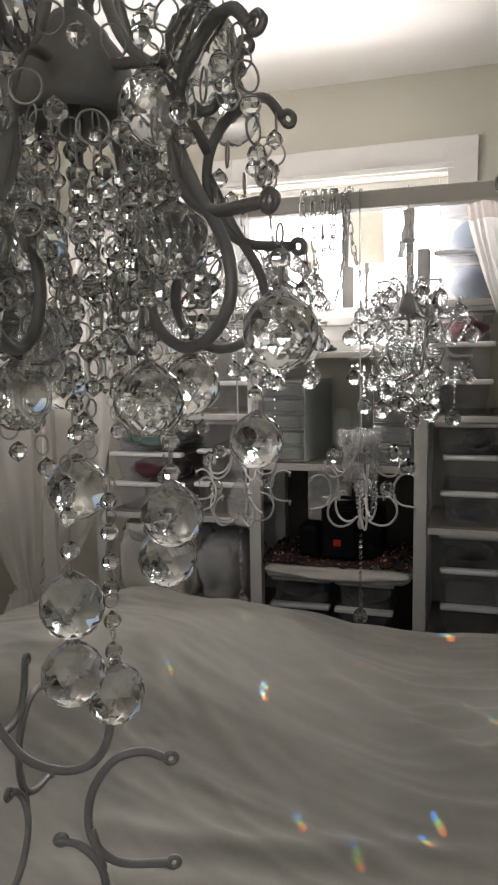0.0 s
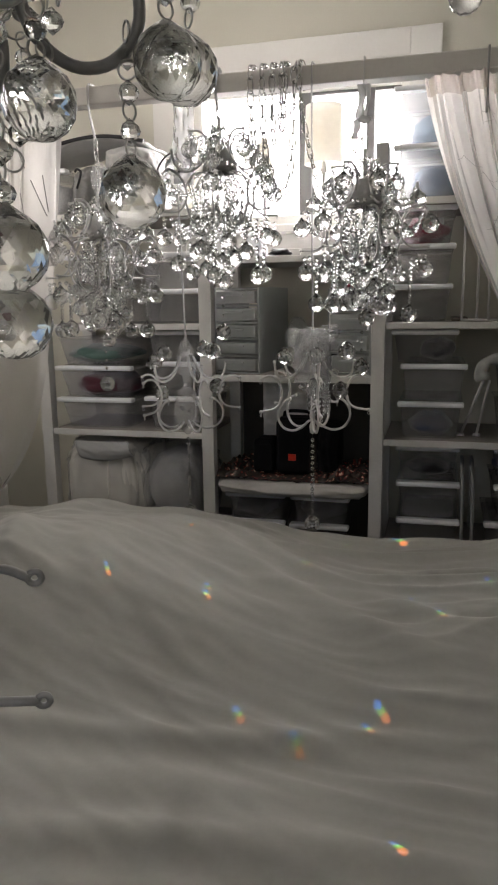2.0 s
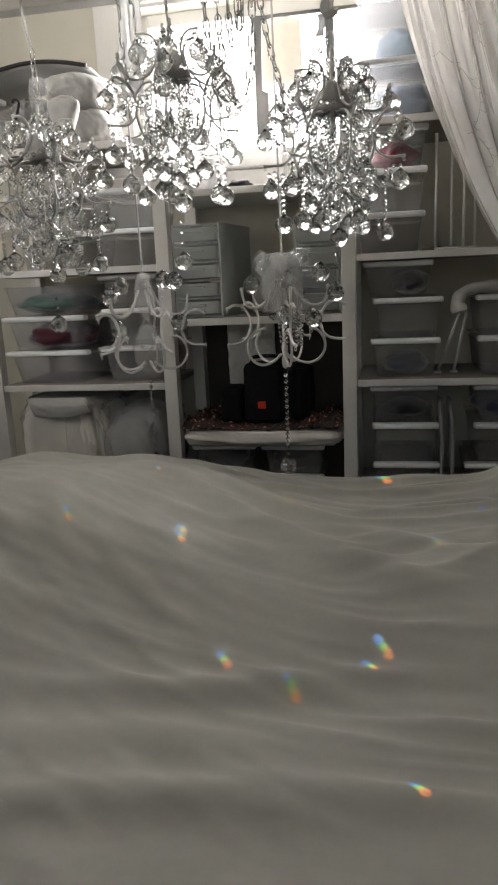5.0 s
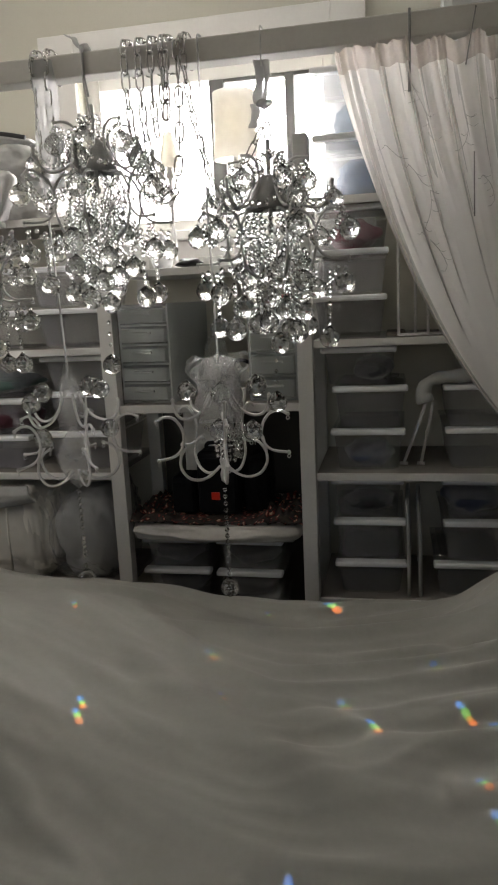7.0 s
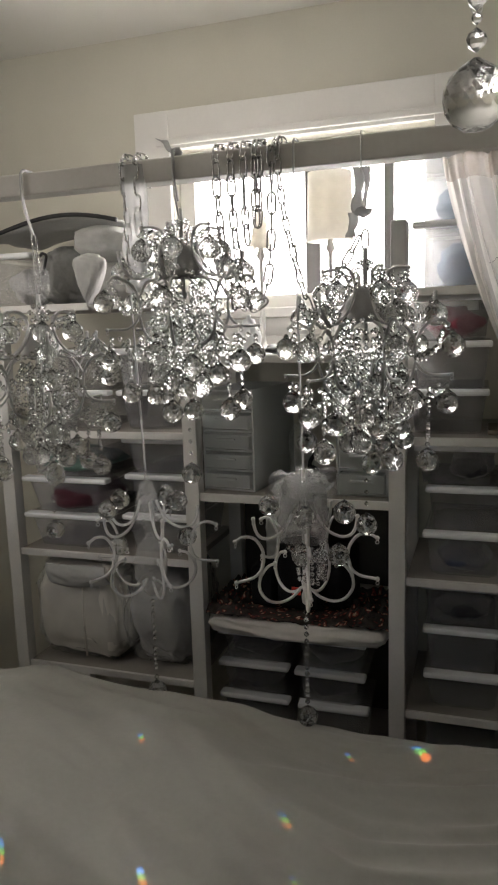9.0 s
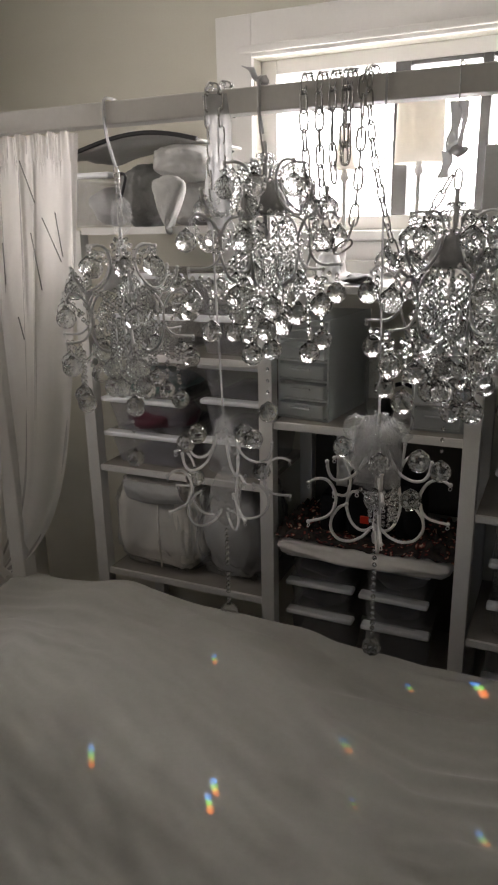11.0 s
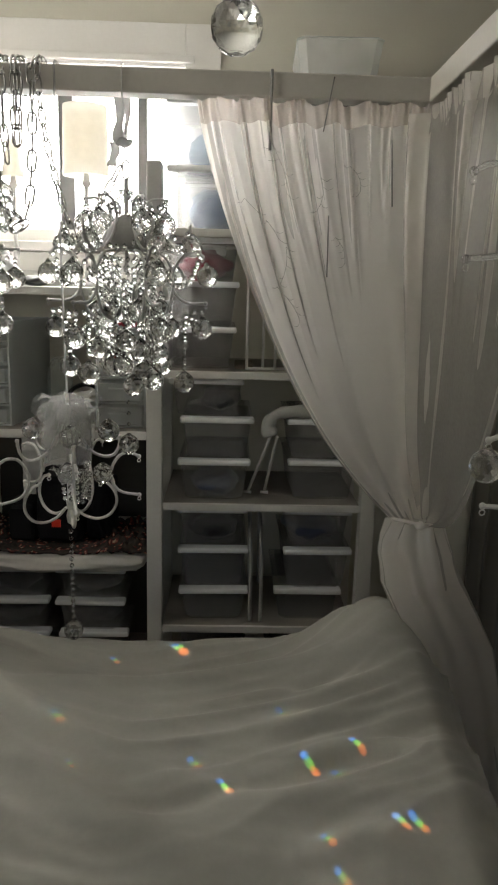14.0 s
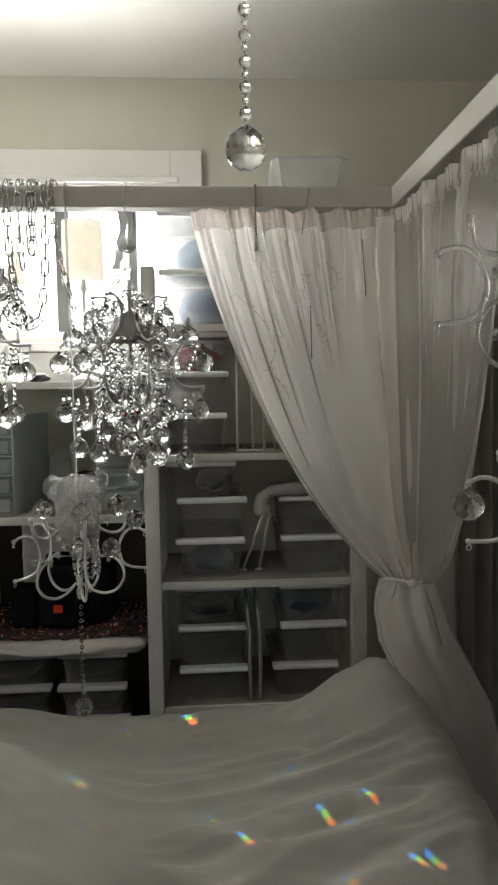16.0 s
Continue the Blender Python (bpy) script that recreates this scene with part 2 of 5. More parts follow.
def tube(pts, radius, segs=8, bm=None, closed=False, taper=None):
    """A round bar along a line of points."""
    bm = bm or bmesh.new()
    ps = [Vector(p) for p in pts]
    n = len(ps)
    rings, up = [], None
    for i, p in enumerate(ps):
        a = ps[(i + 1) % n] if closed else ps[min(i + 1, n - 1)]
        b = ps[i - 1] if closed else ps[max(i - 1, 0)]
        d = (a - b).normalized()
        if up is None:
            up = d.orthogonal().normalized()
        up = (up - d * up.dot(d)).normalized()
        side = d.cross(up)
        r = radius * (taper(i / max(n - 1, 1)) if taper else 1)
        rings.append([bm.verts.new(p + r * (math.cos(2 * math.pi * k / segs) * up + math.sin(2 * math.pi * k / segs) * side)) for k in range(segs)])
    for i in range(n if closed else n - 1):
        q, s = rings[i], rings[(i + 1) % n]
        for k in range(segs):
            bm.faces.new((q[k], q[(k + 1) % segs], s[(k + 1) % segs], s[k])).smooth = True
    if not closed:
        bm.faces.new(rings[0][::-1])
        bm.faces.new(rings[-1])
    return bm


def lathe(profile, segs=20, bm=None, at=(0, 0, 0), flat=False):
    """A turned form from (radius, height) pairs."""
    bm = bm or bmesh.new()
    o = Vector(at)
    rings = []
    for r, z in profile:
        if r < 1e-5:
            rings.append([bm.verts.new(o + Vector((0, 0, z)))])
        else:
            rings.append([bm.verts.new(o + Vector((r * math.cos(2 * math.pi * k / segs), r * math.sin(2 * math.pi * k / segs), z))) for k in range(segs)])
    for q, s in zip(rings, rings[1:]):
        for k in range(segs):
            k2 = (k + 1) % segs
            f = [q[k % len(q)], q[k2 % len(q)], s[k2 % len(s)], s[k % len(s)]]
            f = list(dict.fromkeys(f))
            if len(f) > 2:
                bm.faces.new(f).smooth = not flat
    return bm


def ball(radius, u=10, v=8, at=(0, 0, 0), bm=None, flat=True, squash=1.0):
    prof = [(radius * math.sin(math.pi * i / v), -radius * squash * math.cos(math.pi * i / v)) for i in range(v + 1)]
    return lathe(prof, u, bm, at, flat)


def sheet(nu, nv, fn, thick=0.0):
    """A cloth-like sheet from fn(u, v); with a thickness it gets a second side."""
    bm = bmesh.new()
    vs = [[bm.verts.new(fn(i / nu, j / nv)) for j in range(nv + 1)] for i in range(nu + 1)]
    for i in range(nu):
        for j in range(nv):
            bm.faces.new((vs[i][j], vs[i + 1][j], vs[i + 1][j + 1], vs[i][j + 1])).smooth = True
    if thick:
        bm.normal_update()
        bmesh.ops.solidify(bm, geom=bm.faces[:], thickness=thick)
    return bm


def lump(radius, seed, rough=0.25, segs=3, at=(0, 0, 0)):
    """An uneven soft heap."""
    bm = bmesh.new()
    bmesh.ops.create_icosphere(bm, subdivisions=segs, radius=1)
    for v in bm.verts:
        k = 1 + rough * noise.noise(v.co * 1.7 + Vector((seed, 0, 0))) + rough * 0.4 * noise.noise(v.co * 5 + Vector((0, seed, 0)))
        v.co = Vector((v.co.x * radius[0] * k + at[0], v.co.y * radius[1] * k + at[1], v.co.z * radius[2] * k + at[2]))
    for f in bm.faces:
        f.smooth = True
    return bm


def structure(name, bm, material, label, category, smooth=False):
    return tagged(part(name, bm, material, None, "", smooth), label, category, "", "structure")


# ---- room ----
XL, XR, YB, YW, ZC = -1.75, 1.30, -1.75, 2.40, 2.42
structure("floor", box(XL - 0.1, XR + 0.1, YB - 0.1, YW + 0.1, -0.1, 0, 0), FLOOR, "dark stained wooden bedroom floor", "floor")
structure("ceiling", box(XL - 0.1, XR + 0.1, YB - 0.1, YW + 0.1, ZC, ZC + 0.1, 0), CEIL, "plain off-white painted bedroom ceiling", "ceiling")


def wall_with_hole(axis, a0, a1, b0, b1, h0, h1, z0, z1):
    """A wall with one opening h0..h1 by z0..z1; the wall runs a0..a1 and is b0..b1 thick."""
    bm = bmesh.new()
    for p0, p1, q0, q1 in ((a0, h0, 0, ZC), (h1, a1, 0, ZC), (h0, h1, 0, z0), (h0, h1, z1, ZC)):
        if axis == "x":
            box(p0, p1, b0, b1, q0, q1, 0, bm)
        else:
            box(b0, b1, p0, p1, q0, q1, 0, bm)
    return bm


WX0, WX1, WZ0, WZ1 = -0.76, 0.035, 1.585, 2.075
structure("wall_north", wall_with_hole("x", XL, XR, YW, YW + 0.16, WX0, WX1, WZ0, WZ1), WALL, "cream painted wall with a basement window", "wall")
structure("wall_south", wall_with_hole("x", XL, XR, YB - 0.16, YB, -0.35, 0.95, 1.0, 2.1), WALL, "cream painted wall behind the bed's head", "wall")
structure("wall_west", wall_with_hole("y", YB, YW, XL - 0.16, XL, 0.45, 1.45, 1.35, 2.15), WALL, "cream painted side wall", "wall")
structure("wall_east", box(XR, XR + 0.16, YB, YW, 0, ZC, 0), WALL, "cream painted side wall in shade", "wall")

bm = bmesh.new()
for x0, x1, z0, z1 in ((-0.875, WX0, 1.49, 2.19), (WX1, 0.135, 1.49, 2.19), (WX0, WX1, WZ1, 2.19)):
    box(x0, x1, YW - 0.022, YW - 0.001, z0, z1, 0.003, bm)
box(-0.80, 0.06, YW - 0.034, YW - 0.0225, 2.085, 2.105, 0.003, bm)
box(-0.90, 0.16, YW - 0.06, YW - 0.001, 1.555, 1.584, 0.004, bm)
box(-0.875, 0.135, YW - 0.02, YW - 0.001, 1.47, 1.553, 0.003, bm)
structure("trim", bm, TRIM, "white painted wooden window casing and sill", "window trim")

win = tagged(thing("window_1", pose(0, 0, 0), "white framed basement window with three panes, glaring with daylight", "window"), kind="structure")
for name, x0, x1, z0, z1, d in (("window_frame", WX0, WX0 + 0.05, WZ0, WZ1, 0.06), ("window_frame", WX1 - 0.03, WX1, WZ0, WZ1, 0.06), ("window_frame", WX0 + 0.05, WX1 - 0.03, WZ1 - 0.04, WZ1, 0.06),
                                ("window_frame", WX0 + 0.05, WX1 - 0.03, WZ0, WZ0 + 0.04, 0.06), ("mullion", -0.350, -0.305, WZ0 + 0.04, WZ1 - 0.04, 0.055), ("mullion", -0.112, -0.084, WZ0 + 0.04, WZ1 - 0.04, 0.05), ("mullion", -0.305, -0.112, WZ1 - 0.052, WZ1 - 0.04, 0.04), ("mullion", -0.084, WX1 - 0.03, WZ1 - 0.052, WZ1 - 0.04, 0.04)):
    part(name, box(x0, x1, YW + 0.05, YW + 0.05 + d, z0, z1, 0.003), SASHGREY if name == "mullion" else TRIM, win)
for x0, x1 in ((WX0 + 0.05, -0.345), (-0.305, -0.112), (-0.084, WX1 - 0.03)):
    p = part("pane", box(x0, x1, YW + 0.078, YW + 0.082, WZ0 + 0.04, WZ1 - 0.04, 0), PANE, win)
    p.visible_shadow = False
win2 = tagged(thing("window_2", pose(0, 0, 0), "unseen plain white framed window added behind the bed", "window"), kind="structure")
for x0, x1, z0, z1 in ((-0.35, -0.30, 1.0, 2.1), (0.90, 0.95, 1.0, 2.1), (-0.30, 0.90, 2.05, 2.1), (-0.30, 0.90, 1.0, 1.05), (0.28, 0.32, 1.05, 2.05)):
    part("window_frame", box(x0, x1, YB - 0.11, YB - 0.05, z0, z1, 0.003), TRIM, win2)

win3 = tagged(thing("window_3", pose(0, 0, 0), "plain white framed side window", "window"), kind="structure")
for y0, y1, z0, z1 in ((0.45, 0.50, 1.35, 2.15), (1.40, 1.45, 1.35, 2.15), (0.50, 1.40, 2.10, 2.15), (0.50, 1.40, 1.35, 1.40)):
    part("window_frame", box(XL - 0.07, XL - 0.01, y0, y1, z0, z1, 0.003), TRIM, win3)

# bright overcast distance outside
m, nt, p = shader("bright_outdoors")
em = nt.nodes.new("ShaderNodeEmission")
em.inputs[0].default_value, em.inputs[1].default_value = (0.95, 0.98, 1.0, 1), 3.0
nt.links.new(em.outputs[0], nt.nodes["Material Output"].inputs[0])
structure("backdrop", box(-3.2, 2.4, 4.2, 4.22, 0.2, 4.2, 0), m, "glaring white daylight outside the window", "sky")
structure("ground", box(-40, 40, -40, 40, -0.35, -0.15, 0), surface("outside_ground", (0.10, 0.10, 0.08), (0.2, 0.2, 0.17), 0.9), "dull ground outside the house", "ground")

# heavy drape along the east wall
def drape(u, v):
    y = 0.2 + 2.1 * u
    return Vector((XR - 0.11 + 0.045 * math.sin(u * 88 + 1.5 * math.sin(u * 13)) + 0.02 * math.sin(u * 17 + 1) + 0.01 * math.sin(v * 5 + u * 20), y, 0.02 + 2.2 * v))
tagged(part("drape", sheet(320, 12, drape, 0.003), DRAPE), "heavy grey-brown drape hanging along the wall", "curtain")
tagged(part("drape", sheet(140, 12, lambda u, v: Vector((0.97 + 0.24 * u, YW - 0.07 + 0.028 * math.sin(u * 25 + 1.2 * math.sin(u * 6)) + 0.008 * math.sin(v * 4 + u * 9), 0.02 + 1.98 * v)), 0.003), DRAPE), "heavy grey-brown drape hanging beside the shelving", "curtain")
bm = tube([(XR - 0.10, 0.1, 2.235), (XR - 0.10, 2.38, 2.235)], 0.012, 10)
tagged(part("curtain_rod", bm, PEWTER), "thin dark metal curtain rod", "curtain rod")

# ---- shelving ----
SH = [0.53, 0.89, 1.25]
YF, YS = 2.0, 2.37
rack = tagged(thing("shelving", pose(0, 0, 0), "white painted wooden shelving with three open bays along the window wall", "shelf unit"))
for x in (-1.163, -0.571, -0.020, 0.561):
    part("post", box(x - 0.0205, x + 0.0205, YF, YF + 0.04, 0.0, 1.625 if x > -1 else 1.60, 0.002), SHELF, rack)
    part("post", box(x - 0.0205, x + 0.0205, YS - 0.035, YS, 0.0, 1.47, 0.002), SHELF, rack)
for x0, x1 in ((-1.141, -0.593), (0.002, 0.539)):
    for z in [0.17] + SH + [1.607]:
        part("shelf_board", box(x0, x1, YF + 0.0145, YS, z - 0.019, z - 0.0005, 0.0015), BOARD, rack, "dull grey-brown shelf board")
        part("shelf_lip", box(x0, x1, YF + 0.004, YF + 0.014, z - 0.02, z, 0.0015), SHELF, rack, "white painted front edge")
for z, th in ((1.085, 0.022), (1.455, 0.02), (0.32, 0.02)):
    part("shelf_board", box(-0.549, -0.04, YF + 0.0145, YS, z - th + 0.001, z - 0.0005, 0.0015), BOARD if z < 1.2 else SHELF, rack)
    part("shelf_lip", box(-0.549, -0.04, YF + 0.004, YF + 0.014, z - th, z, 0.0015), SHELF, rack)
part("back_board", box(-0.549, -0.04, YS + 0.002, YS + 0.012, 0.0, 1.06, 0.001), BACKB, rack, "dull brown board closing the back of the middle bay, darkened for shade")

# ---- bed ----
BX0, BX1, BY0, BY1 = -1.07, 0.547, -0.60, 1.545
bed = thing("canopy_bed", pose(0, 0, 0), "grey painted four-poster bed with a square canopy frame", "bed")
for x in (BX0, BX1):
    for y in (BY0, BY1):
        part("bed_post", box(x - 0.0225, x + 0.0225, y - 0.0225, y + 0.0225, 0, 1.80, 0.003), FRAME, bed)
for y in (BY0, BY1):
    part("canopy_rail", box(BX0 - 0.0225, BX1 + 0.0225, y - 0.0225, y + 0.0225, 1.8005, 1.843, 0.003), FRAME, bed)
for x in (BX0, BX1):
    part("canopy_rail", box(x - 0.0225, x + 0.0225, BY0 + 0.023, BY1 - 0.023, 1.8005, 1.843, 0.003), FRAME, bed)
for y in (BY0, BY1):
    part("bed_rail", box(BX0 + 0.023, BX1 - 0.023, y - 0.015, y + 0.015, 0.22, 0.36, 0.004), FRAME, bed)
for x in (BX0, BX1):
    part("bed_rail", box(x - 0.015, x + 0.015, BY0 + 0.023, BY1 - 0.023, 0.22, 0.36, 0.004), FRAME, bed)
tagged(part("mattress", box(BX0 + 0.04, BX1 - 0.04, BY0 + 0.04, BY1 - 0.05, 0.30, 0.60, 0.05), DUVET), "thick white mattress on the bed frame", "mattress")


def bump2(x, y, cx, cy, wx, wy):
    return math.exp(-(((x - cx) / wx) ** 2) - (((y - cy) / wy) ** 2))


def smoothstep01(a, b, t):
    t = min(max((t - a) / (b - a), 0), 1)
    return t * t * (3 - 2 * t)


# the crest of each fold, its height and its width
FOLDS = [
    (((-0.52, 1.44), (-0.11, 1.11), (0.20, 0.905)), 0.009, 0.030), (((-0.40, 0.98), (-0.26, 0.87), (-0.14, 0.81)), 0.005, 0.020), (((-0.36, 1.40), (-0.11, 1.21), (0.12, 1.12)), 0.009, 0.028),
    (((-0.6, 1.2), (-0.48, 1.0), (-0.42, 0.85)), 0.008, 0.035), (((-0.7, 1.5), (-0.45, 1.42), (-0.2, 1.46)), 0.009, 0.024), (((-0.9, 1.3), (-0.7, 1.1), (-0.6, 0.8)), 0.012, 0.035),
    (((-0.47, 0.66), (-0.30, 0.685), (-0.14, 0.722), (0.05, 0.766), (0.40, 0.84)), 0.0085, 0.026), (((-0.50, 0.42), (-0.30, 0.49), (-0.13, 0.525), (0.06, 0.545), (0.36, 0.55)), 0.0085, 0.032), (((-0.45, 0.57), (-0.12, 0.615), (0.18, 0.67), (0.40, 0.70)), 0.006, 0.035)]
CORNER_FOLDS = [
    (((-0.24, 1.30), (-0.08, 1.355), (0.115, 1.388), (0.277, 1.434), (0.425, 1.418), (0.57, 1.40)), 0.012, 0.020), (((0.08, 1.26), (0.246, 1.336), (0.345, 1.336), (0.55, 1.358)), 0.010, 0.016),
    (((0.25, 1.22), (0.391, 1.282), (0.50, 1.33)), 0.009, 0.016), (((0.22, 1.09), (0.34, 1.162), (0.423, 1.188), (0.483, 1.190), (0.56, 1.15)), 0.013, 0.020),
    (((-0.22, 1.12), (-0.043, 1.120), (0.093, 1.092), (0.207, 1.055), (0.322, 1.055), (0.395, 1.066), (0.53, 1.05)), 0.009, 0.026), (((-0.18, 1.04), (0.014, 1.013), (0.138, 0.965), (0.25, 0.89)), 0.005, 0.030), (((0.28, 0.965), (0.395, 0.985), (0.50, 0.96)), 0.009, 0.022)]


def fold_distance(x, y, pts):
    """The signed distance from a fold's crest, and how far in from its ends (0 to 1)."""
    best, out, n = 1e9, (9.0, 0.0), len(pts) - 1
    for i in range(n):
        (ax, ay), (bx, by) = pts[i], pts[i + 1]
        dx, dy = bx - ax, by - ay
        ll = math.hypot(dx, dy)
        k = ((x - ax) * dx + (y - ay) * dy) / (ll * ll)
        kc = min(max(k, 0), 1)
        d = math.hypot(x - ax - kc * dx, y - ay - kc * dy)
        if d < best:
            best = d
            side = ((y - ay) * dx - (x - ax) * dy) / ll
            s = (i + kc) / n
            out = (math.copysign(d, side), math.sin(math.pi * min(max(s, 0.0), 1.0)) ** 0.6)
    return out


CRESTS = []
for pts, h, wd in FOLDS + CORNER_FOLDS:
    line = [(p.x, p.y) for p in smooth_line([(a, b, 0) for a, b in pts], 4)]
    CRESTS.append((line, h, wd, min(p[0] for p in line) - 0.12, max(p[0] for p in line) + 0.12, min(p[1] for p in line) - 0.15, max(p[1] for p in line) + 0.15))


def duvet_top(x, y):
    z = 0.738
    t = min(max((1.08 - y) / 0.40, 0), 1)
    z -= 0.085 * t * t * (3 - 2 * t)
    z += 0.13 * bump2(x, y, -0.72, 0.95, 0.36, 0.34) + 0.05 * bump2(x, y, -0.42, 1.32, 0.3, 0.22)
    z += 0.094 * bump2(x, y, 0.498, 1.50, 0.120, 0.13) + 0.04 * bump2(x, y, -0.76, 1.48, 0.12, 0.14)
    z += 0.012 * bump2(x, y, 0.25, 1.5, 0.2, 0.1)
    # long soft folds: slanting on the far side, level towards the foot's right corner
    q = y + 0.2 * x - 0.3 * math.sqrt(x * x + 0.04) + 0.03 * math.sin(3.1 * x + 0.4)
    f = 0.5 + 0.5 * noise.noise(Vector((x * 1.1, y * 0.9, 4.2)))
    w = noise.noise(Vector((x * 1.4, q * 8.0, 1.7))) + 0.6 * (0.35 - abs(noise.noise(Vector((x * 2.2, q * 13.0, 7.1)))))
    z += (0.003 + 0.006 * f) * w * (1 - 0.65 * smoothstep01(0.0, 0.25, x))
    z -= 0.018 * smoothstep01(1.28, 1.48, y) * smoothstep01(-0.35, -0.15, x) * (1 - smoothstep01(0.25, 0.42, x))
    for pts, h, wd, x0, x1, y0, y1 in CRESTS:
        cx = 0.5 * (x0 + x1)
        if not (y0 < y < y1 and x0 < x < x1):
            continue
        d, k = fold_distance(x, y, pts)
        if abs(d) < 4 * wd:
            z += (1.25 if cx > 0.1 else 1.45) * h * k * (math.exp(-((d / wd) ** 2)) - (0.10 if cx > 0.1 else 0.28) * math.exp(-(((d + 1.7 * wd) / (1.1 * wd)) ** 2)))
    g = (0.30 + 0.70 * smoothstep01(-0.15, 0.2, x)) * smoothstep01(0.35, 0.7, y)
    yy = y + 0.10 * x - 0.42 * max(x - 0.02, 0) * smoothstep01(0.8, 1.05, y) + 0.025 * math.sin(4.2 * x + 1.0) + 0.03 * noise.noise(Vector((x * 2.5, y * 2.5, 6.1)))
    z += g * (0.030 * (0.26 - abs(noise.noise(Vector((x * 1.2 + 1.0, yy * 12.5, 3.3))))) + 0.014 * (0.26 - abs(noise.noise(Vector((x * 2.0, yy * 25.0, 8.3))))))
    z += 0.0026 * (0.4 + f) * noise.noise(Vector((x * 4.5 + 3, q * 26.0, 9.3))) + 0.0013 * noise.noise(Vector((x * 11, q * 48.0, 2.2))) + 0.002 * noise.noise(Vector((x * 14, y * 14, 0)))
    return z


DX0, DX1, DY0, DY1 = -1.13, 0.608, -0.66, 1.61


def duvet(u, v):
    over = 0.42
    s, t = DX0 - over + u * (DX1 - DX0 + 2 * over), DY0 - over + v * (DY1 - DY0 + 2 * over)
    x, y = min(max(s, DX0), DX1), min(max(t, DY0), DY1)
    ex, ey = max(s - DX1, DX0 - s, 0), max(t - DY1, DY0 - t, 0)
    inx = min(s - DX0, DX1 - s)
    iny = min(t - DY0, DY1 - t)
    z = duvet_top(x, y)
    e = math.hypot(ex, ey)
    edge = min(inx, iny)
    if edge < 0.07:
        k = min((0.07 - edge) / 0.07, 1)
        z -= 0.045 * k * k
    if e:
        z -= e * 0.96
        ripple = 0.018 * noise.noise(Vector((s * 5, t * 5, 2))) * min(e * 6, 1)
        push = 0.012 + 0.05 * e + ripple
        if ex:
            x += push * (1 if s > DX1 else -1)
        if ey:
            y += push * (0.4 if t > DY1 else -1)
        z = max(z, 0.06)
    x -= 0.035 * (1 - smoothstep01(0.85, 1.35, y)) * smoothstep01(0.2, 0.6, x)
    return Vector((x, y, z))


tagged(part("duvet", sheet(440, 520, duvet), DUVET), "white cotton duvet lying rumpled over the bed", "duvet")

# ---- sheer curtains tied to the posts ----
def smoothstep(a, b, t):
    t = min(max((t - a) / (b - a), 0), 1)
    return t * t * (3 - 2 * t)


def tied_curtain(p0, p1, tie, spread, seed, foot, out, pleats=13, top=1.797, lower=True, bend=1.3, long=1.0, deep=1.0, streaks=(), pinch=(0.20, 6)):
    """A sheer panel hung from p0..p1 on a rail and gathered at the tie. Narrow pleats run down from the rail and fade; out: the way in which they stand out."""
    o, along, rnd = Vector(out), (Vector(p1) - Vector(p0)).normalized(), random.Random(seed)
    ridges = [(rnd.random(), rnd.uniform(0.008, 0.022), deep * rnd.uniform(-1, 1.3), long * rnd.uniform(0.15, 0.5)) for _ in range(pleats)] + [(rnd.uniform(0.1, 0.9), rnd.uniform(0.003, 0.006), deep * 0.45, long * rnd.uniform(0.3, 0.6)) for _ in range(pleats // 2 if deep > 0.5 else 0)] + [(0.035, 0.020, 1.3, 1.4)]

    def fn(u, v):
        a = Vector(p0).lerp(Vector(p1), u)
        a.z = top - 0.004 * math.sin(u * 40)
        g = Vector(tie) + along * (u - 0.5) * spread
        cut = 0.56 if lower else 1.0
        if v <= cut:
            k = v / cut
            s = (1 - pinch[0]) * k ** bend + pinch[0] * k ** pinch[1]
            p = a.lerp(g, s)
            p.z = a.z + (g.z - a.z) * k
            amp = 0.004 + 0.010 * k * (1 - k)
            w = sum(h * math.exp(-(((u - c - 0.02 * math.sin(5 * k + seed + 9 * c)) / wd) ** 2)) * max(0.0, 1 - (k / end) ** 2) for c, wd, h, end in ridges) * 0.024
            for c, wd, h, end in streaks:
                q = (u - c - 0.012 * math.sin(4 * k + 7 * c)) / wd
                if 0 < q < 1 and k < end:
                    w += h * smoothstep(0, 0.18, q) * (1 - q) * (1 - (k / end) ** 2)
            gather = 0.007 * smoothstep(0.80, 1.0, k) * math.sin(3 * u * 2 * math.pi + seed)
            ruffle = 0.0045 * math.exp(-((k / 0.035) ** 2)) * math.sin(u * 150 + 3 * math.sin(u * 31))
            return p + o * (w + gather + ruffle + amp * 2 * noise.noise(Vector((u * 4, k * 1.6, seed))) + 0.0015 * noise.noise(Vector((u * 10, k * 3, seed + 3))))
        k = (v - cut) / (1 - cut)
        f = Vector(foot) + along * (u - 0.5) * spread * 4.0
        p = g.lerp(f, smoothstep(0, 0.9, k))
        p.z = g.z + (f.z - g.z) * k
        bulge = math.sin(math.pi * min(k * 1.5, 1)) ** 0.8
        p += along * (u - 0.5) * 0.20 * bulge
        return p + o * (0.012 + 0.02 * bulge) * math.sin(5 * u * 2 * math.pi + seed + noise.noise(Vector((u * 3, v * 2, seed))))
    return fn


EMBROIDERY = surface("embroidery_thread", (0.30, 0.29, 0.27), (0.38, 0.37, 0.35), 0.8, scale=30)


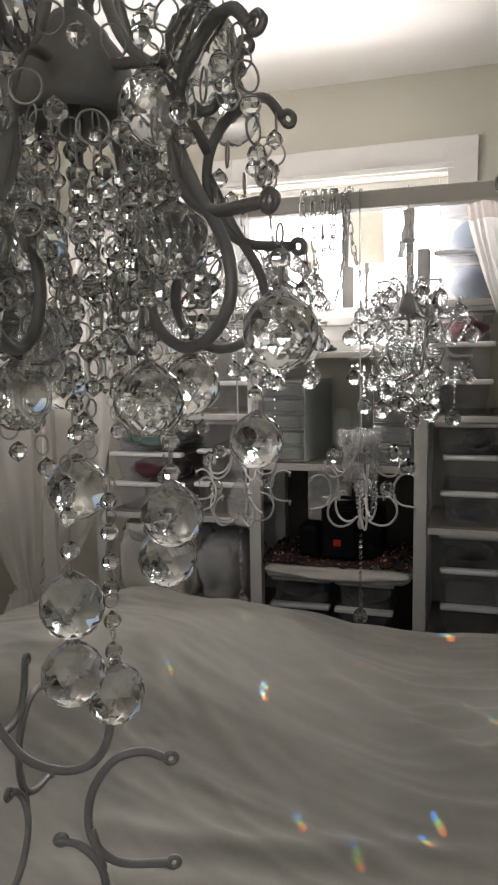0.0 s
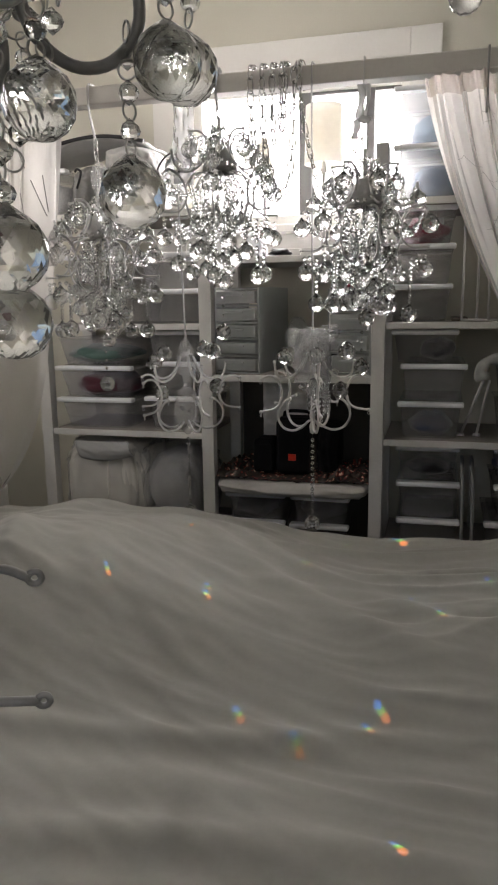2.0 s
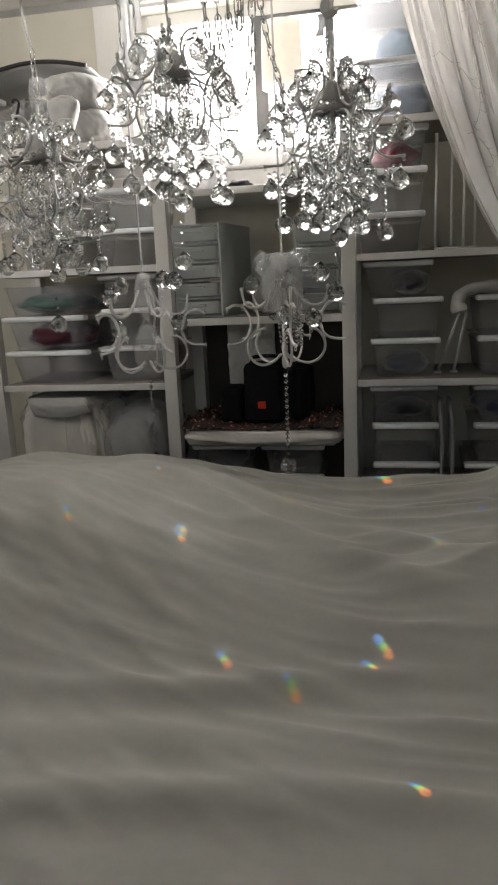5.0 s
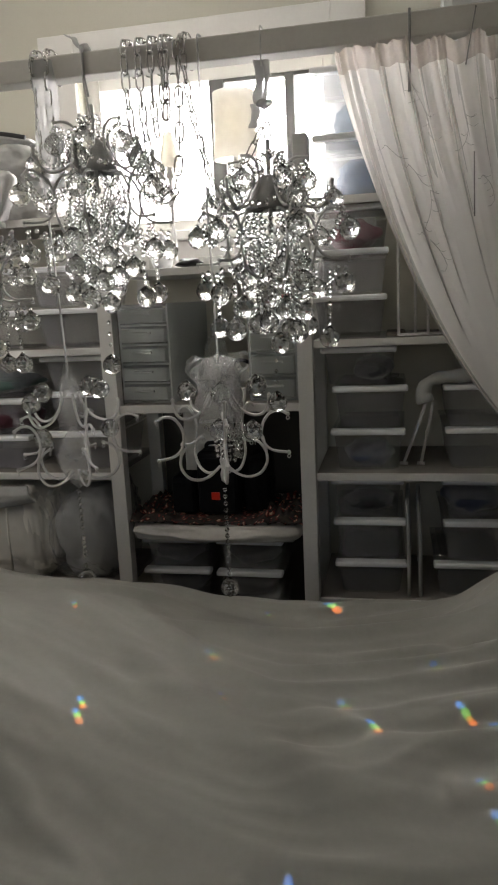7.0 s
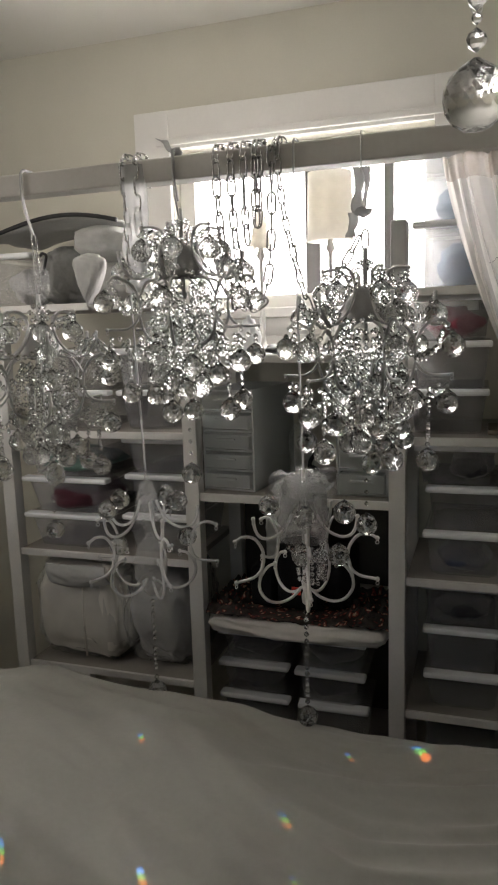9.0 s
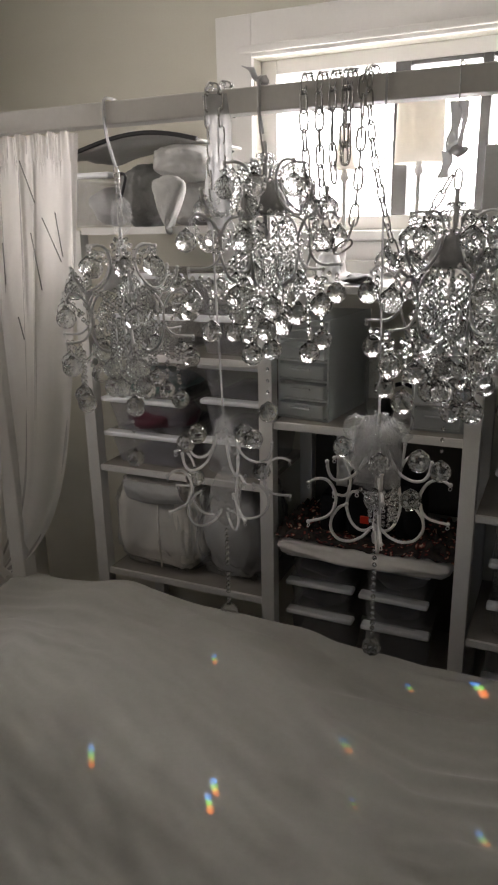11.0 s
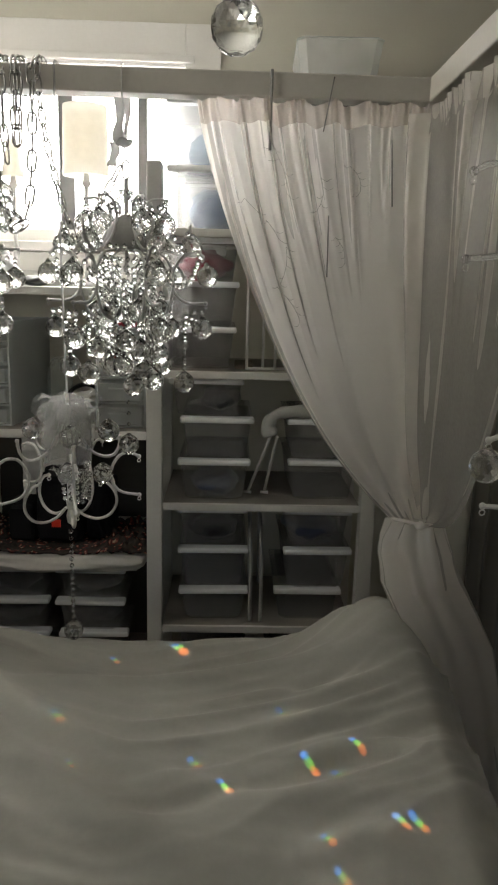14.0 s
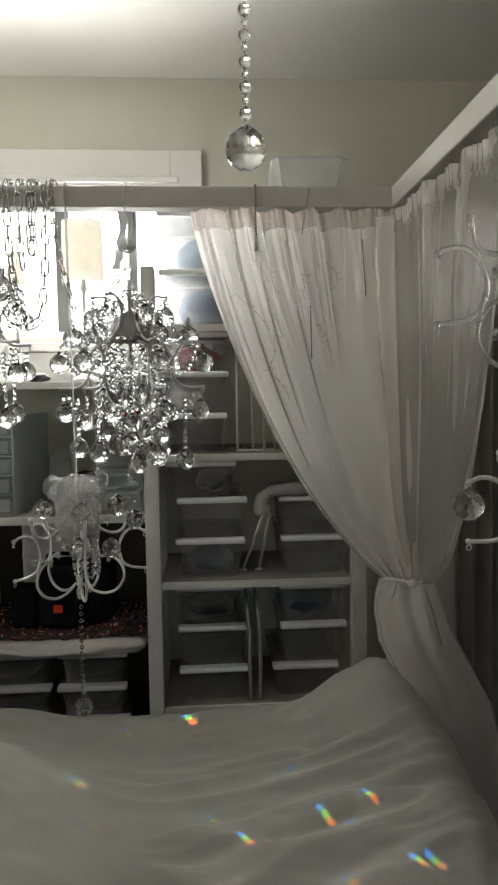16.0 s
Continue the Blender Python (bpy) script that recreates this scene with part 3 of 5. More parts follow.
def hang_panel(curt, fn, out, cut=1.0, sprigs=(), seed=1, cloth=SHEER):
    """The panel's cloth, the doubled heading at its top, and fine embroidered twigs."""
    o, rnd = Vector(out), random.Random(seed)
    part("panel", sheet(300, 90, fn), cloth, curt)
    part("hem", sheet(6, 90, lambda u, v: fn(0.045 * u, v) + o * 0.003), cloth, curt)
    part("heading", sheet(160, 6, lambda u, v: fn(u, v * 0.050 * cut) + o * 0.0035), HEADING if cloth == SHEER else cloth, curt)
    for u0, v0, lean, size in sprigs:
        bm = bmesh.new()
        stem = [(u0 + size * (lean * k + 0.25 * math.sin(3 * k)), v0 + size * 0.9 * k) for k in (0, 0.25, 0.5, 0.75, 1.0)]
        tube(smooth_line([fn(min(max(a, 0), 1), b * cut) + o * 0.002 for a, b in stem], 4), 0.0005, 4, bm)
        for k in range(6):
            a, b = stem[min(k % 5, 4)]
            side, ln = rnd.choice((-1, 1)), size * rnd.uniform(0.3, 0.55)
            twig = [(a + side * ln * q, b + ln * (0.7 * q - 0.5 * q * q)) for q in (0, 0.5, 1.0)]
            tube(smooth_line([fn(min(max(p, 0), 1), q * cut) + o * 0.002 for p, q in twig], 3), 0.0004, 4, bm)
        tagged(part("embroidery", bm, EMBROIDERY, curt, "fine dark embroidered twig"), kind="stuff")


def curtain_skirt(rows, seed, folds=9):
    """The cloth below the tie: a soft bell that swells out and falls. rows: height, middle x and y, half width, half depth."""
    def fn(u, v):
        q = v * (len(rows) - 1)
        i = min(int(q), len(rows) - 2)
        k = smoothstep(0, 1, q - i) * 0.5 + (q - i) * 0.5
        z, x, y, w, d = [a + (b - a) * k for a, b in zip(rows[i], rows[i + 1])]
        a = 2 * math.pi * u
        r = 1 + (0.20 * math.exp(-v * 8) + 0.055) * math.sin(folds * a + 2.5 * noise.noise(Vector((math.cos(a), math.sin(a), v * 2 + seed)))) + 0.16 * noise.noise(Vector((math.cos(a) * 1.4, math.sin(a) * 1.4, v * 3 + seed)))
        return Vector((x + w * r * math.cos(a), y + d * r * math.sin(a), z))
    return sheet(120, 70, fn)


SASH = surface("sash_cloth", (0.66, 0.63, 0.60), (0.74, 0.71, 0.68), 0.7, scale=20)


def sash(centre, rx, ry):
    pts = [(centre[0] + rx * math.cos(a), centre[1] + ry * math.sin(a), centre[2] + 0.006 * math.sin(a * 2)) for a in np.linspace(0, 2 * math.pi, 28)[:-1]]
    bm = tube(pts, 0.0035, 7, None, True)
    merge(bm, lump((0.012, 0.008, 0.008), 3, 0.3, 2, (centre[0], centre[1] - ry - 0.004, centre[2])))
    return bm


curt = thing("bed_curtain", pose(0, 0, 0), "sheer white voile bed curtain gathered and tied at the post", "curtain", "bed curtains")
hang_panel(curt, tied_curtain((0.108, 1.545, 0), (0.5235, 1.530, 0), (0.536, 1.512, 1.020), 0.060, 1.3, (0, 0, 0), (0, -1, 0), 11, lower=False, deep=0.6, streaks=((0.165, 0.065, 0.034, 0.70), (0.280, 0.055, 0.030, 0.60), (0.455, 0.055, 0.022, 0.62), (0.595, 0.050, 0.016, 0.45), (0.075, 0.04, 0.014, 0.5))), (0, -1, 0), 1.0, ((0.12, 0.22, 1.2, 0.10), (0.30, 0.10, 0.3, 0.11), (0.27, 0.33, -1.0, 0.09), (0.52, 0.16, -0.6, 0.09), (0.16, 0.42, 0.8, 0.09), (0.66, 0.13, 0.5, 0.07), (0.55, 0.30, 0.4, 0.07)), 4)
part("skirt", curtain_skirt([(1.022, 0.554, 1.505, 0.048, 0.030), (0.985, 0.556, 1.505, 0.062, 0.036), (0.945, 0.562, 1.505, 0.076, 0.045), (0.89, 0.576, 1.50, 0.084, 0.055), (0.76, 0.640, 1.49, 0.082, 0.06), (0.46, 0.705, 1.48, 0.085, 0.07), (0.05, 0.745, 1.47, 0.095, 0.08)], 2.0), SHEER, curt)
part("tie_band", sash((0.554, 1.506, 1.021), 0.050, 0.034), SASH, curt)
curt = thing("bed_curtain", pose(0, 0, 0), "sheer white voile curtain tied to the bed's side post", "curtain", "bed curtains")
hang_panel(curt, tied_curtain((0.519, 1.508, 0), (0.536, 0.95, 0), (0.575, 1.480, 1.024), 0.07, 4.1, (0, 0, 0), (-1, 0, 0), 12, lower=False, bend=1.3, top=1.778, long=2.2, deep=0.30, pinch=(0.38, 10)), (-1, 0, 0), cloth=SHEER_THIN)
curt = thing("bed_curtain", pose(0, 0, 0), "sheer white voile bed curtain hanging at the far corner post", "curtain", "bed curtains")
hang_panel(curt, tied_curtain((-1.04, 1.545, 0), (-0.79, 1.545, 0), (-1.16, 1.53, 0.72), 0.06, 2.2, (-1.18, 1.53, 0.05), (0, -1, 0), 8, deep=0.35, long=1.5, bend=1.2, pinch=(0.55, 7)), (0, -1, 0), 0.56, cloth=SHEER_THIN)
part("tie_band", sash((-1.165, 1.53, 0.72), 0.055, 0.04), SASH, curt)
curt = thing("bed_curtain", pose(0, 0, 0), "sheer white voile curtain of the bed's other side", "curtain", "bed curtains")
hang_panel(curt, tied_curtain((-1.075, 1.50, 0), (-1.075, 1.05, 0), (-1.12, 1.46, 0.78), 0.08, 0.4, (-1.16, 1.45, 0.05), (1, 0, 0), 12, deep=0.35, long=1.5), (1, 0, 0), 0.56, cloth=SHEER_THIN)

# ---- crystals ----
R0 = 0.0200


def cut_ball(r=R0, n=12):
    """A cut ball: staggered rings of triangular facets, drawn to a short neck with a bored cap above."""
    bm = bmesh.new()
    prof = [(math.cos(radians(a)), math.sin(radians(a))) for a in (-68, -46, -25, -4, 17, 38, 58)]
    rows = [[bm.verts.new((r * a * math.cos(2 * math.pi * (k + 0.5 * (i % 2)) / n), r * a * math.sin(2 * math.pi * (k + 0.5 * (i % 2)) / n), r * z)) for k in range(n)] for i, (a, z) in enumerate(prof)]
    for i in range(len(rows) - 1):
        q, s = rows[i], rows[i + 1]
        for k in range(n):
            k2 = (k + 1) % n
            if i % 2 == 0:
                bm.faces.new((q[k], q[k2], s[k]))
                bm.faces.new((q[k2], s[k2], s[k]))
            else:
                bm.faces.new((q[k], s[k2], s[k]))
                bm.faces.new((q[k], q[k2], s[k2]))
    low, top = bm.verts.new((0, 0, -r)), [bm.verts.new((0.16 * r * math.cos(2 * math.pi * k / n), 0.16 * r * math.sin(2 * math.pi * k / n), 1.10 * r)) for k in range(n)]
    cap = bm.verts.new((0, 0, 1.17 * r))
    for k in range(n):
        k2 = (k + 1) % n
        bm.faces.new((rows[0][k2], rows[0][k], low))
        bm.faces.new((rows[-1][k], rows[-1][k2], top[k2], top[k]))
        bm.faces.new((top[k], top[k2], cap))
    return bm


BALL = mesh_of("crystal_ball", cut_ball(), CRYSTAL)
FARBALL = mesh_of("crystal_ball", cut_ball(0.0205, 11), SMALLBALL)


def bead(bm, p, r=0.0048, axis=None):
    return merge(bm, lathe([(0, -1.15 * r), (0.8 * r, -0.5 * r), (r, 0), (0.8 * r, 0.5 * r), (0, 1.15 * r)], 7, None, (0, 0, 0), True), Matrix.Translation(p))


def ring(bm, p, r, thick, turn):
    pts = [Vector(p) + turn @ Vector((r * math.cos(a), 0, r * math.sin(a))) for a in np.linspace(0, 2 * math.pi, 17)[:-1]]
    return tube(pts, thick, 5, bm, True)


def strand_bm(pts, gap=0.0118, r=0.0056, rings=False, spots=None):
    """Cut beads along a line of points; near ones are joined by wire rings, and their beads' places go to spots."""
    ps = smooth_line(pts, 8)
    bm, acc, last = bmesh.new(), 0.0, ps[0]
    n = 0
    for p in ps:
        acc += (p - last).length
        last = p
        if acc >= gap:
            acc -= gap
            n += 1
            if rings and n % 2:
                ring(bm, p, gap * 0.50, 0.0007, Matrix.Rotation(random.uniform(0, 3), 3, "Z"))
            elif spots is not None:
                spots.append(p)
            else:
                bead(bm, p, r)
    return bm


BEAD = mesh_of("bead", bead(bmesh.new(), (0, 0, 0), 0.0062), CRYSTAL)


WORK = {}


def bead_strand(ch, pts, gap=0.0118, r=0.0056, rings=False):
    """Adds one string of beads to the chandelier's beadwork; the near chandelier's beads are pieces of their own on fine rings."""
    spots = [] if rings else None
    bm = strand_bm(pts, gap, r, rings, spots)
    work = WORK.setdefault(ch.name, [ch, bmesh.new(), [], rings])
    merge(work[1], bm)
    work[2].extend(spots or ())


def finish_beads():
    """Links each chandelier's beadwork as one part."""
    for ch, bm, spots, rings in WORK.values():
        ob = tagged(part("ring_chain" if rings else "beadwork", bm, WIRE if rings else BEADGLASS, ch, "fine wire ring chains" if rings else "strings of small cut glass beads"), kind="stuff")
        for p in spots:
            part("bead", BEAD, None, ob).location = p
    WORK.clear()


def polar(r, z, a):
    return Vector((r * math.cos(a), r * math.sin(a), z))


U_CROWN = [(0.121, 0.032), (0.118, 0.009), (0.103, -0.012), (0.082, -0.016), (0.056, -0.004), (0.036, 0.020), (0.029, 0.046), (0.036, 0.068), (0.054, 0.078), (0.076, 0.076)]
U_SCROLL = [(0.112, 0.022), (0.108, 0.002), (0.094, -0.020), (0.074, -0.024), (0.050, -0.006), (0.034, 0.022), (0.030, 0.048), (0.038, 0.066), (0.050, 0.066)]
C_SCROLL = [(0.143, -0.023), (0.130, -0.011), (0.112, -0.018), (0.093, -0.040), (0.086, -0.066), (0.091, -0.092), (0.112, -0.109), (0.150, -0.110)]
L_SCROLL = [(0.090, -0.080), (0.075, -0.125), (0.050, -0.140), (0.030, -0.120), (0.030, -0.095), (0.042, -0.080)]
STEM = [(0.020, -0.012), (0.045, -0.016), (0.070, -0.024), (0.088, -0.052)]


def knob(bm, p, r=0.0052):
    return merge(bm, ball(r, 8, 6, (0, 0, 0), None, False), Matrix.Translation(p))


def scroll_arm(curves, thick, tips=((0, 0), (1, 0), (1, -1)), eyes=False):
    """Bent rods; each tip ends in a knob with a ring below, or in a flat bored eye."""
    bm = bmesh.new()
    for c in curves:
        tube([Vector((q.x, 0, q.y)) for q in smooth_line([(a, b, 0) for a, b in c], 5)], thick, 8, bm)
    for ci, ti in tips:
        a, b = curves[ci][ti]
        if eyes:
            ring(bm, (a + thick, 0, b), thick * 1.25, thick * 0.72, Matrix.Identity(3))
            continue
        knob(bm, (a, 0, b), thick * 1.45)
        ring(bm, (a, 0, b - thick * 2.6), thick * 1.1, thick * 0.3, Matrix.Rotation(0.6, 3, "Z"))
    return bm


A_ARM = mesh_of("arm", scroll_arm([U_CROWN, C_SCROLL, STEM, L_SCROLL], 0.0027, ((0, 0), (0, -1), (1, 0), (1, -1), (3, -1))), PALE_PEWTER)
L_LOOP = [(0.087, -0.066), (0.104, -0.098), (0.124, -0.130), (0.126, -0.158), (0.110, -0.178), (0.088, -0.182), (0.068, -0.168), (0.062, -0.144), (0.072, -0.124)]
A_ARM_EYES = mesh_of("arm", scroll_arm([U_SCROLL, C_SCROLL, STEM, L_LOOP], 0.0036, ((0, 0), (0, -1), (1, 0), (1, -1), (3, -1)), True), PEWTER)
A_DOME = mesh_of("dome", lathe([(0.0, 0.050), (0.012, 0.049), (0.018, 0.042), (0.034, 0.022), (0.042, 0.0), (0.043, -0.012), (0.038, -0.016), (0.034, -0.012), (0.032, 0.0), (0.0, 0.02)], 24), PEWTER)
A_STEM = mesh_of("stem", lathe([(0.0, 0.115), (0.004, 0.112), (0.0045, 0.09), (0.008, 0.084), (0.0045, 0.078), (0.0045, 0.05), (0.004, -0.04), (0.008, -0.045), (0.005, -0.055), (0, -0.056)], 10), PEWTER)
A_STEM_PALE = A_STEM.copy()
A_STEM_PALE.materials[0] = PALE_PEWTER


def hang_ball(ch, top, p, rings, turn):
    """A glass ball at p, on a short strand from top."""
    b = part("crystal_ball", BALL if rings else FARBALL, None, ch, "clear faceted glass ball")
    b.matrix_local = Matrix.Translation(p) @ Matrix.Rotation(turn, 4, "Z")
    if (top - p).length > 0.034:
        bead_strand(ch, [top, (top + p) / 2, p + Vector((0, 0, 0.022))], 0.0105, 0.0050, rings)


def swag(ch, p, q, sag, rings, gap=0.0150, r=0.0052):
    gap = 0.0160 if rings else gap
    m2 = (p + q) / 2 - Vector((0, 0, sag))
    down = Vector((0, 0, sag * 0.28))
    bead_strand(ch, [p, p.lerp(m2, 0.5) - down, m2, q.lerp(m2, 0.5) - down, q], gap, r, rings)


def crystal_chandelier(x, y, z, turn, label, rings=False, seed=1, drop=0.14, loose=()):
    """A six-armed scroll chandelier hung thick with beads and balls; rings: the one that is passed closely, on ring chains."""
    rnd = random.Random(seed)
    ch = thing("crystal_chandelier", pose(x, y, z, 0, 0, turn), label, "chandelier", "crystal chandeliers")
    part("dome", A_DOME, None, ch, "dull pewter-grey metal dome")
    part("stem", A_STEM if rings else A_STEM_PALE, None, ch)
    n, lift = 6, 0.025 if rings else 0.0
    crown = (0.048, 0.066) if rings else (0.074, 0.074)
    tip = (0.112, 0.016) if rings else (0.121, 0.031)
    near_balls = ((0.160, -0.110 + lift, 0.066), (0.112, 0.022 + lift, 0.045))
    for k in range(n):
        a = 2 * math.pi * k / n
        a2 = a + 2 * math.pi / n
        arm = part("arm", A_ARM_EYES if rings else A_ARM, None, ch)
        arm.matrix_local = Matrix.Translation((0, 0, lift)) @ Matrix.Rotation(a, 4, "Z")
        far_balls = ((0.121, 0.034, 0.040), (0.148, -0.020, 0.040), (0.143, -0.112, 0.050 + rnd.uniform(-0.008, 0.012)), (0.112, -0.112, 0.138 + rnd.uniform(-0.02, 0.015)), (0.076, 0.075, 0.042), (0.064, -0.075, 0.048 + rnd.uniform(0, 0.02)))
        for r, zz, d in near_balls if rings else far_balls:
            p = polar(r + rnd.uniform(-0.005, 0.005), zz - d, a + rnd.uniform(-0.07, 0.07))
            hang_ball(ch, polar(r, zz - 0.005, a), p, rings, rnd.uniform(0, 3))
        # inner balls, on long strings
        for r, zz in () if rings else ((0.062, -0.190), (0.036, -0.222)):
            p = polar(r, zz + rnd.uniform(-0.025, 0.02), a + 0.5 + rnd.uniform(-0.3, 0.3))
            hang_ball(ch, polar(r * 0.85, -0.06, a + 0.5), p, rings, rnd.uniform(0, 3))
        # swags from arm to arm, up to the stem, and in to the dome
        swag(ch, polar(tip[0], tip[1] + lift, a), polar(tip[0], tip[1] + lift, a2), 0.045, rings)
        swag(ch, polar(0.138, -0.024 + lift, a), polar(0.138, -0.024 + lift, a2), 0.055, rings)
        if rings:
            swag(ch, polar(0.092, -0.10 + lift, a), polar(0.092, -0.10 + lift, a2), 0.05, rings)
        swag(ch, polar(crown[0], crown[1] + lift, a), polar(0.006, 0.098, a), 0.024, rings)
        swag(ch, polar(0.041, -0.014, a), polar(0.105, -0.016, a), 0.05, rings)
        swag(ch, polar(0.108, -0.016, a), polar(crown[0], crown[1] - 0.004, a), 0.02, rings)
        if not rings:
            swag(ch, polar(*crown, a), polar(*crown, a2), 0.03, rings)
            swag(ch, polar(0.138, -0.110, a), polar(0.070, -0.095, a2), 0.06, rings)
    # strings round the dome's rim, and others within, gathered unevenly
    for k in range(9 if not rings else 0):
        a = 2 * math.pi * k / 9
        bead_strand(ch, [polar(0.040, -0.018, a), polar(0.041, -0.06, a), polar(0.037 + rnd.uniform(-0.006, 0.006), -0.105 - rnd.uniform(0, 0.03), a)], 0.0135, 0.0050)
    for k in range(34 if rings else 7):
        a = 2 * math.pi * k / (34 if rings else 7) + rnd.uniform(-0.1, 0.1)
        r = rnd.uniform(0.020, 0.070) if rings else rnd.uniform(0.024, 0.060)
        z1 = -0.11 - rnd.uniform(0, 0.12)
        p = [polar(0.040, -0.016, a), polar(r + 0.016, z1 * 0.5, a + rnd.uniform(-0.3, 0.3)), polar(r * 0.8, z1, a + rnd.uniform(-0.5, 0.5))]
        bead_strand(ch, p, 0.0125 if rings else 0.0150, 0.0052, rings)
    if drop:
        bead_strand(ch, [(0, 0, -0.06), (0, 0, -0.20), (0, 0, -0.255 - drop + 0.02)], 0.0108, 0.0040, rings)
        hang_ball(ch, Vector((0.010, 0, -0.25)), Vector((0.010, 0, -0.272)), rings, 1)
        hang_ball(ch, Vector((0, 0, -0.25 - drop)), Vector((0, 0, -0.255 - drop)), rings, 0)
    inv = ch.matrix_world.inverted()
    for bx, by, bz, up in loose:
        p = inv @ Vector((bx, by, bz))
        hang_ball(ch, p + Vector((0, 0, up)), p, rings, rnd.uniform(0, 3))
    return ch


def hanger(ob_name, x, y, z0, z1, label, thick=0.0012, mat=WIRE):
    """A wire or strip that loops over a rail and hangs straight down from its front."""
    pts = [(x, y + 0.026, 1.806), (x, y + 0.026, 1.838), (x, y + 0.018, 1.8485), (x, y, 1.850), (x, y - 0.018, 1.8485), (x, y - 0.027, 1.838), (x, y - 0.027, 1.80), (x, y - 0.020, 0.6 * 1.80 + 0.4 * z1), (x, y, z1)]
    return tagged(part(ob_name, tube(smooth_line(pts, 4), thick, 6), mat), label, "hook")


YRAIL = 1.545
STRIP = see_through("milky_strip", (0.62, 0.62, 0.61), 0.35, 0.25, 0.4, 40)
hanger("strip_hanger", -0.70, YRAIL, 1.8, 1.725, "milky plastic strip looped over the canopy rail holding a chandelier", 0.0032, STRIP)
hanger("wire_hanger", -0.372, YRAIL, 1.8, 1.72, "thin wire hook over the canopy rail holding a chandelier", 0.002)
crystal_chandelier(-0.70, YRAIL, 1.495, 10, "pewter scroll chandelier paled for glare, draped with glass beads and balls, hanging in shade", seed=3, drop=0.135)
crystal_chandelier(-0.372, YRAIL, 1.640, 35, "pewter scroll chandelier paled for glare, thick with glass beads, hung from the rail", seed=5, drop=0.145)
crystal_chandelier(-0.022, YRAIL, 1.545, 0, "pewter scroll chandelier paled for glare, glittering with glass beads in front of the window", seed=8, drop=0.135)
crystal_chandelier(-0.11, 0.12, 1.600, -22, "large pewter scroll chandelier of glass balls over the bed", True, 11, 0.0,
                   ((-0.088, 0.102, 1.218, 0.16), (-0.096, 0.068, 1.288, 0.10), (-0.100, 0.072, 1.243, 0.02), (-0.044, 0.103, 1.339, 0.07), (-0.060, 0.130, 1.304, 0.02), (-0.015, 0.190, 1.376, 0.10), (0.006, 0.198, 1.447, 0.06),
                    (-0.022, 0.064, 1.498, 0.05), (-0.037, 0.060, 1.413, 0.10), (-0.047, 0.147, 1.418, 0.10), (-0.108, 0.10, 1.354, 0.12), (-0.150, 0.09, 1.46, 0.08), (-0.155, 0.16, 1.42, 0.10), (-0.13, 0.05, 1.50, 0.06),
                    (-0.039, 0.081, 1.574, 0.04), (-0.108, 0.064, 1.503, 0.06), (-0.112, 0.068, 1.452, 0.05), (-0.121, 0.060, 1.415, 0.07), (-0.075, 0.140, 1.50, 0.06)))
bm = tube([(-0.11, 0.12, 1.715), (-0.11, 0.12, 2.40)], 0.003, 6)
merge(bm, lathe([(0.04, 0), (0.036, -0.012), (0.01, -0.022), (0, -0.023)], 16, None, (-0.11, 0.12, 2.4195)))
tagged(part("ceiling_hook", bm, PEWTER), "thin grey rod and ceiling rose holding the chandelier", "hook")
bm = tube([(-0.194, 0.075, 1.53), (-0.194, 0.075, 1.40), (-0.194, 0.075, 1.283)], 0.0012, 6)
tagged(part("link_wire", bm, WIRE), "thin wire joining the two hanging chandeliers", "hook")

# small white scroll chandeliers
ACRYLIC = see_through("milky_acrylic", (0.80, 0.80, 0.79), 0.72, 0.08, 0.3, 40)
MILK = see_through("milky_rod", (0.80, 0.80, 0.79), 0.30, 0.15, 0.3, 40)
GAUZE = see_through("stiff_gauze", (0.56, 0.56, 0.55), 0.72, 0.12, 0.25, 60)
BU = [(0.103, 0.186), (0.099, 0.163), (0.088, 0.148), (0.068, 0.145), (0.045, 0.156), (0.028, 0.180), (0.018, 0.205)]
BC = [(0.140, 0.146), (0.124, 0.153), (0.104, 0.149), (0.089, 0.130), (0.084, 0.108), (0.089, 0.086), (0.106, 0.071), (0.140, 0.066)]
BL = [(0.062, 0.094), (0.078, 0.088), (0.092, 0.068), (0.093, 0.044), (0.078, 0.022), (0.054, 0.014), (0.030, 0.020), (0.012, 0.034)]
B_ARM = mesh_of("arm", scroll_arm([BU, BC, BL, [(0.086, 0.10), (0.093, 0.068)]], 0.0031, ((0, 0), (1, 0), (1, -1), (2, 0))), WHITEMETAL)
B_ARM_DARK = mesh_of("arm", scroll_arm([BU, BC, BL, [(0.086, 0.10), (0.093, 0.068)]], 0.0031, ((0, 0), (1, 0), (1, -1), (2, 0)), True), PEWTER)
B_STEM = mesh_of("stem", lathe([(0, 0.275), (0.003, 0.27), (0.004, 0.25), (0.013, 0.235), (0.02, 0.21), (0.024, 0.175), (0.022, 0.15), (0.010, 0.14), (0.007, 0.10), (0.011, 0.07), (0.007, 0.05), (0.010, 0.02), (0.006, 0.005), (0, 0)], 18), WHITEMETAL)
B_STEM_CLEAR = mesh_of("stem", lathe([(0, 0.275), (0.003, 0.27), (0.004, 0.25), (0.014, 0.24), (0.024, 0.205), (0.030, 0.165), (0.012, 0.155), (0.008, 0.13), (0.022, 0.112), (0.036, 0.075), (0.033, 0.04), (0.016, 0.01), (0.006, 0.0), (0, -0.002)], 18), ACRYLIC)
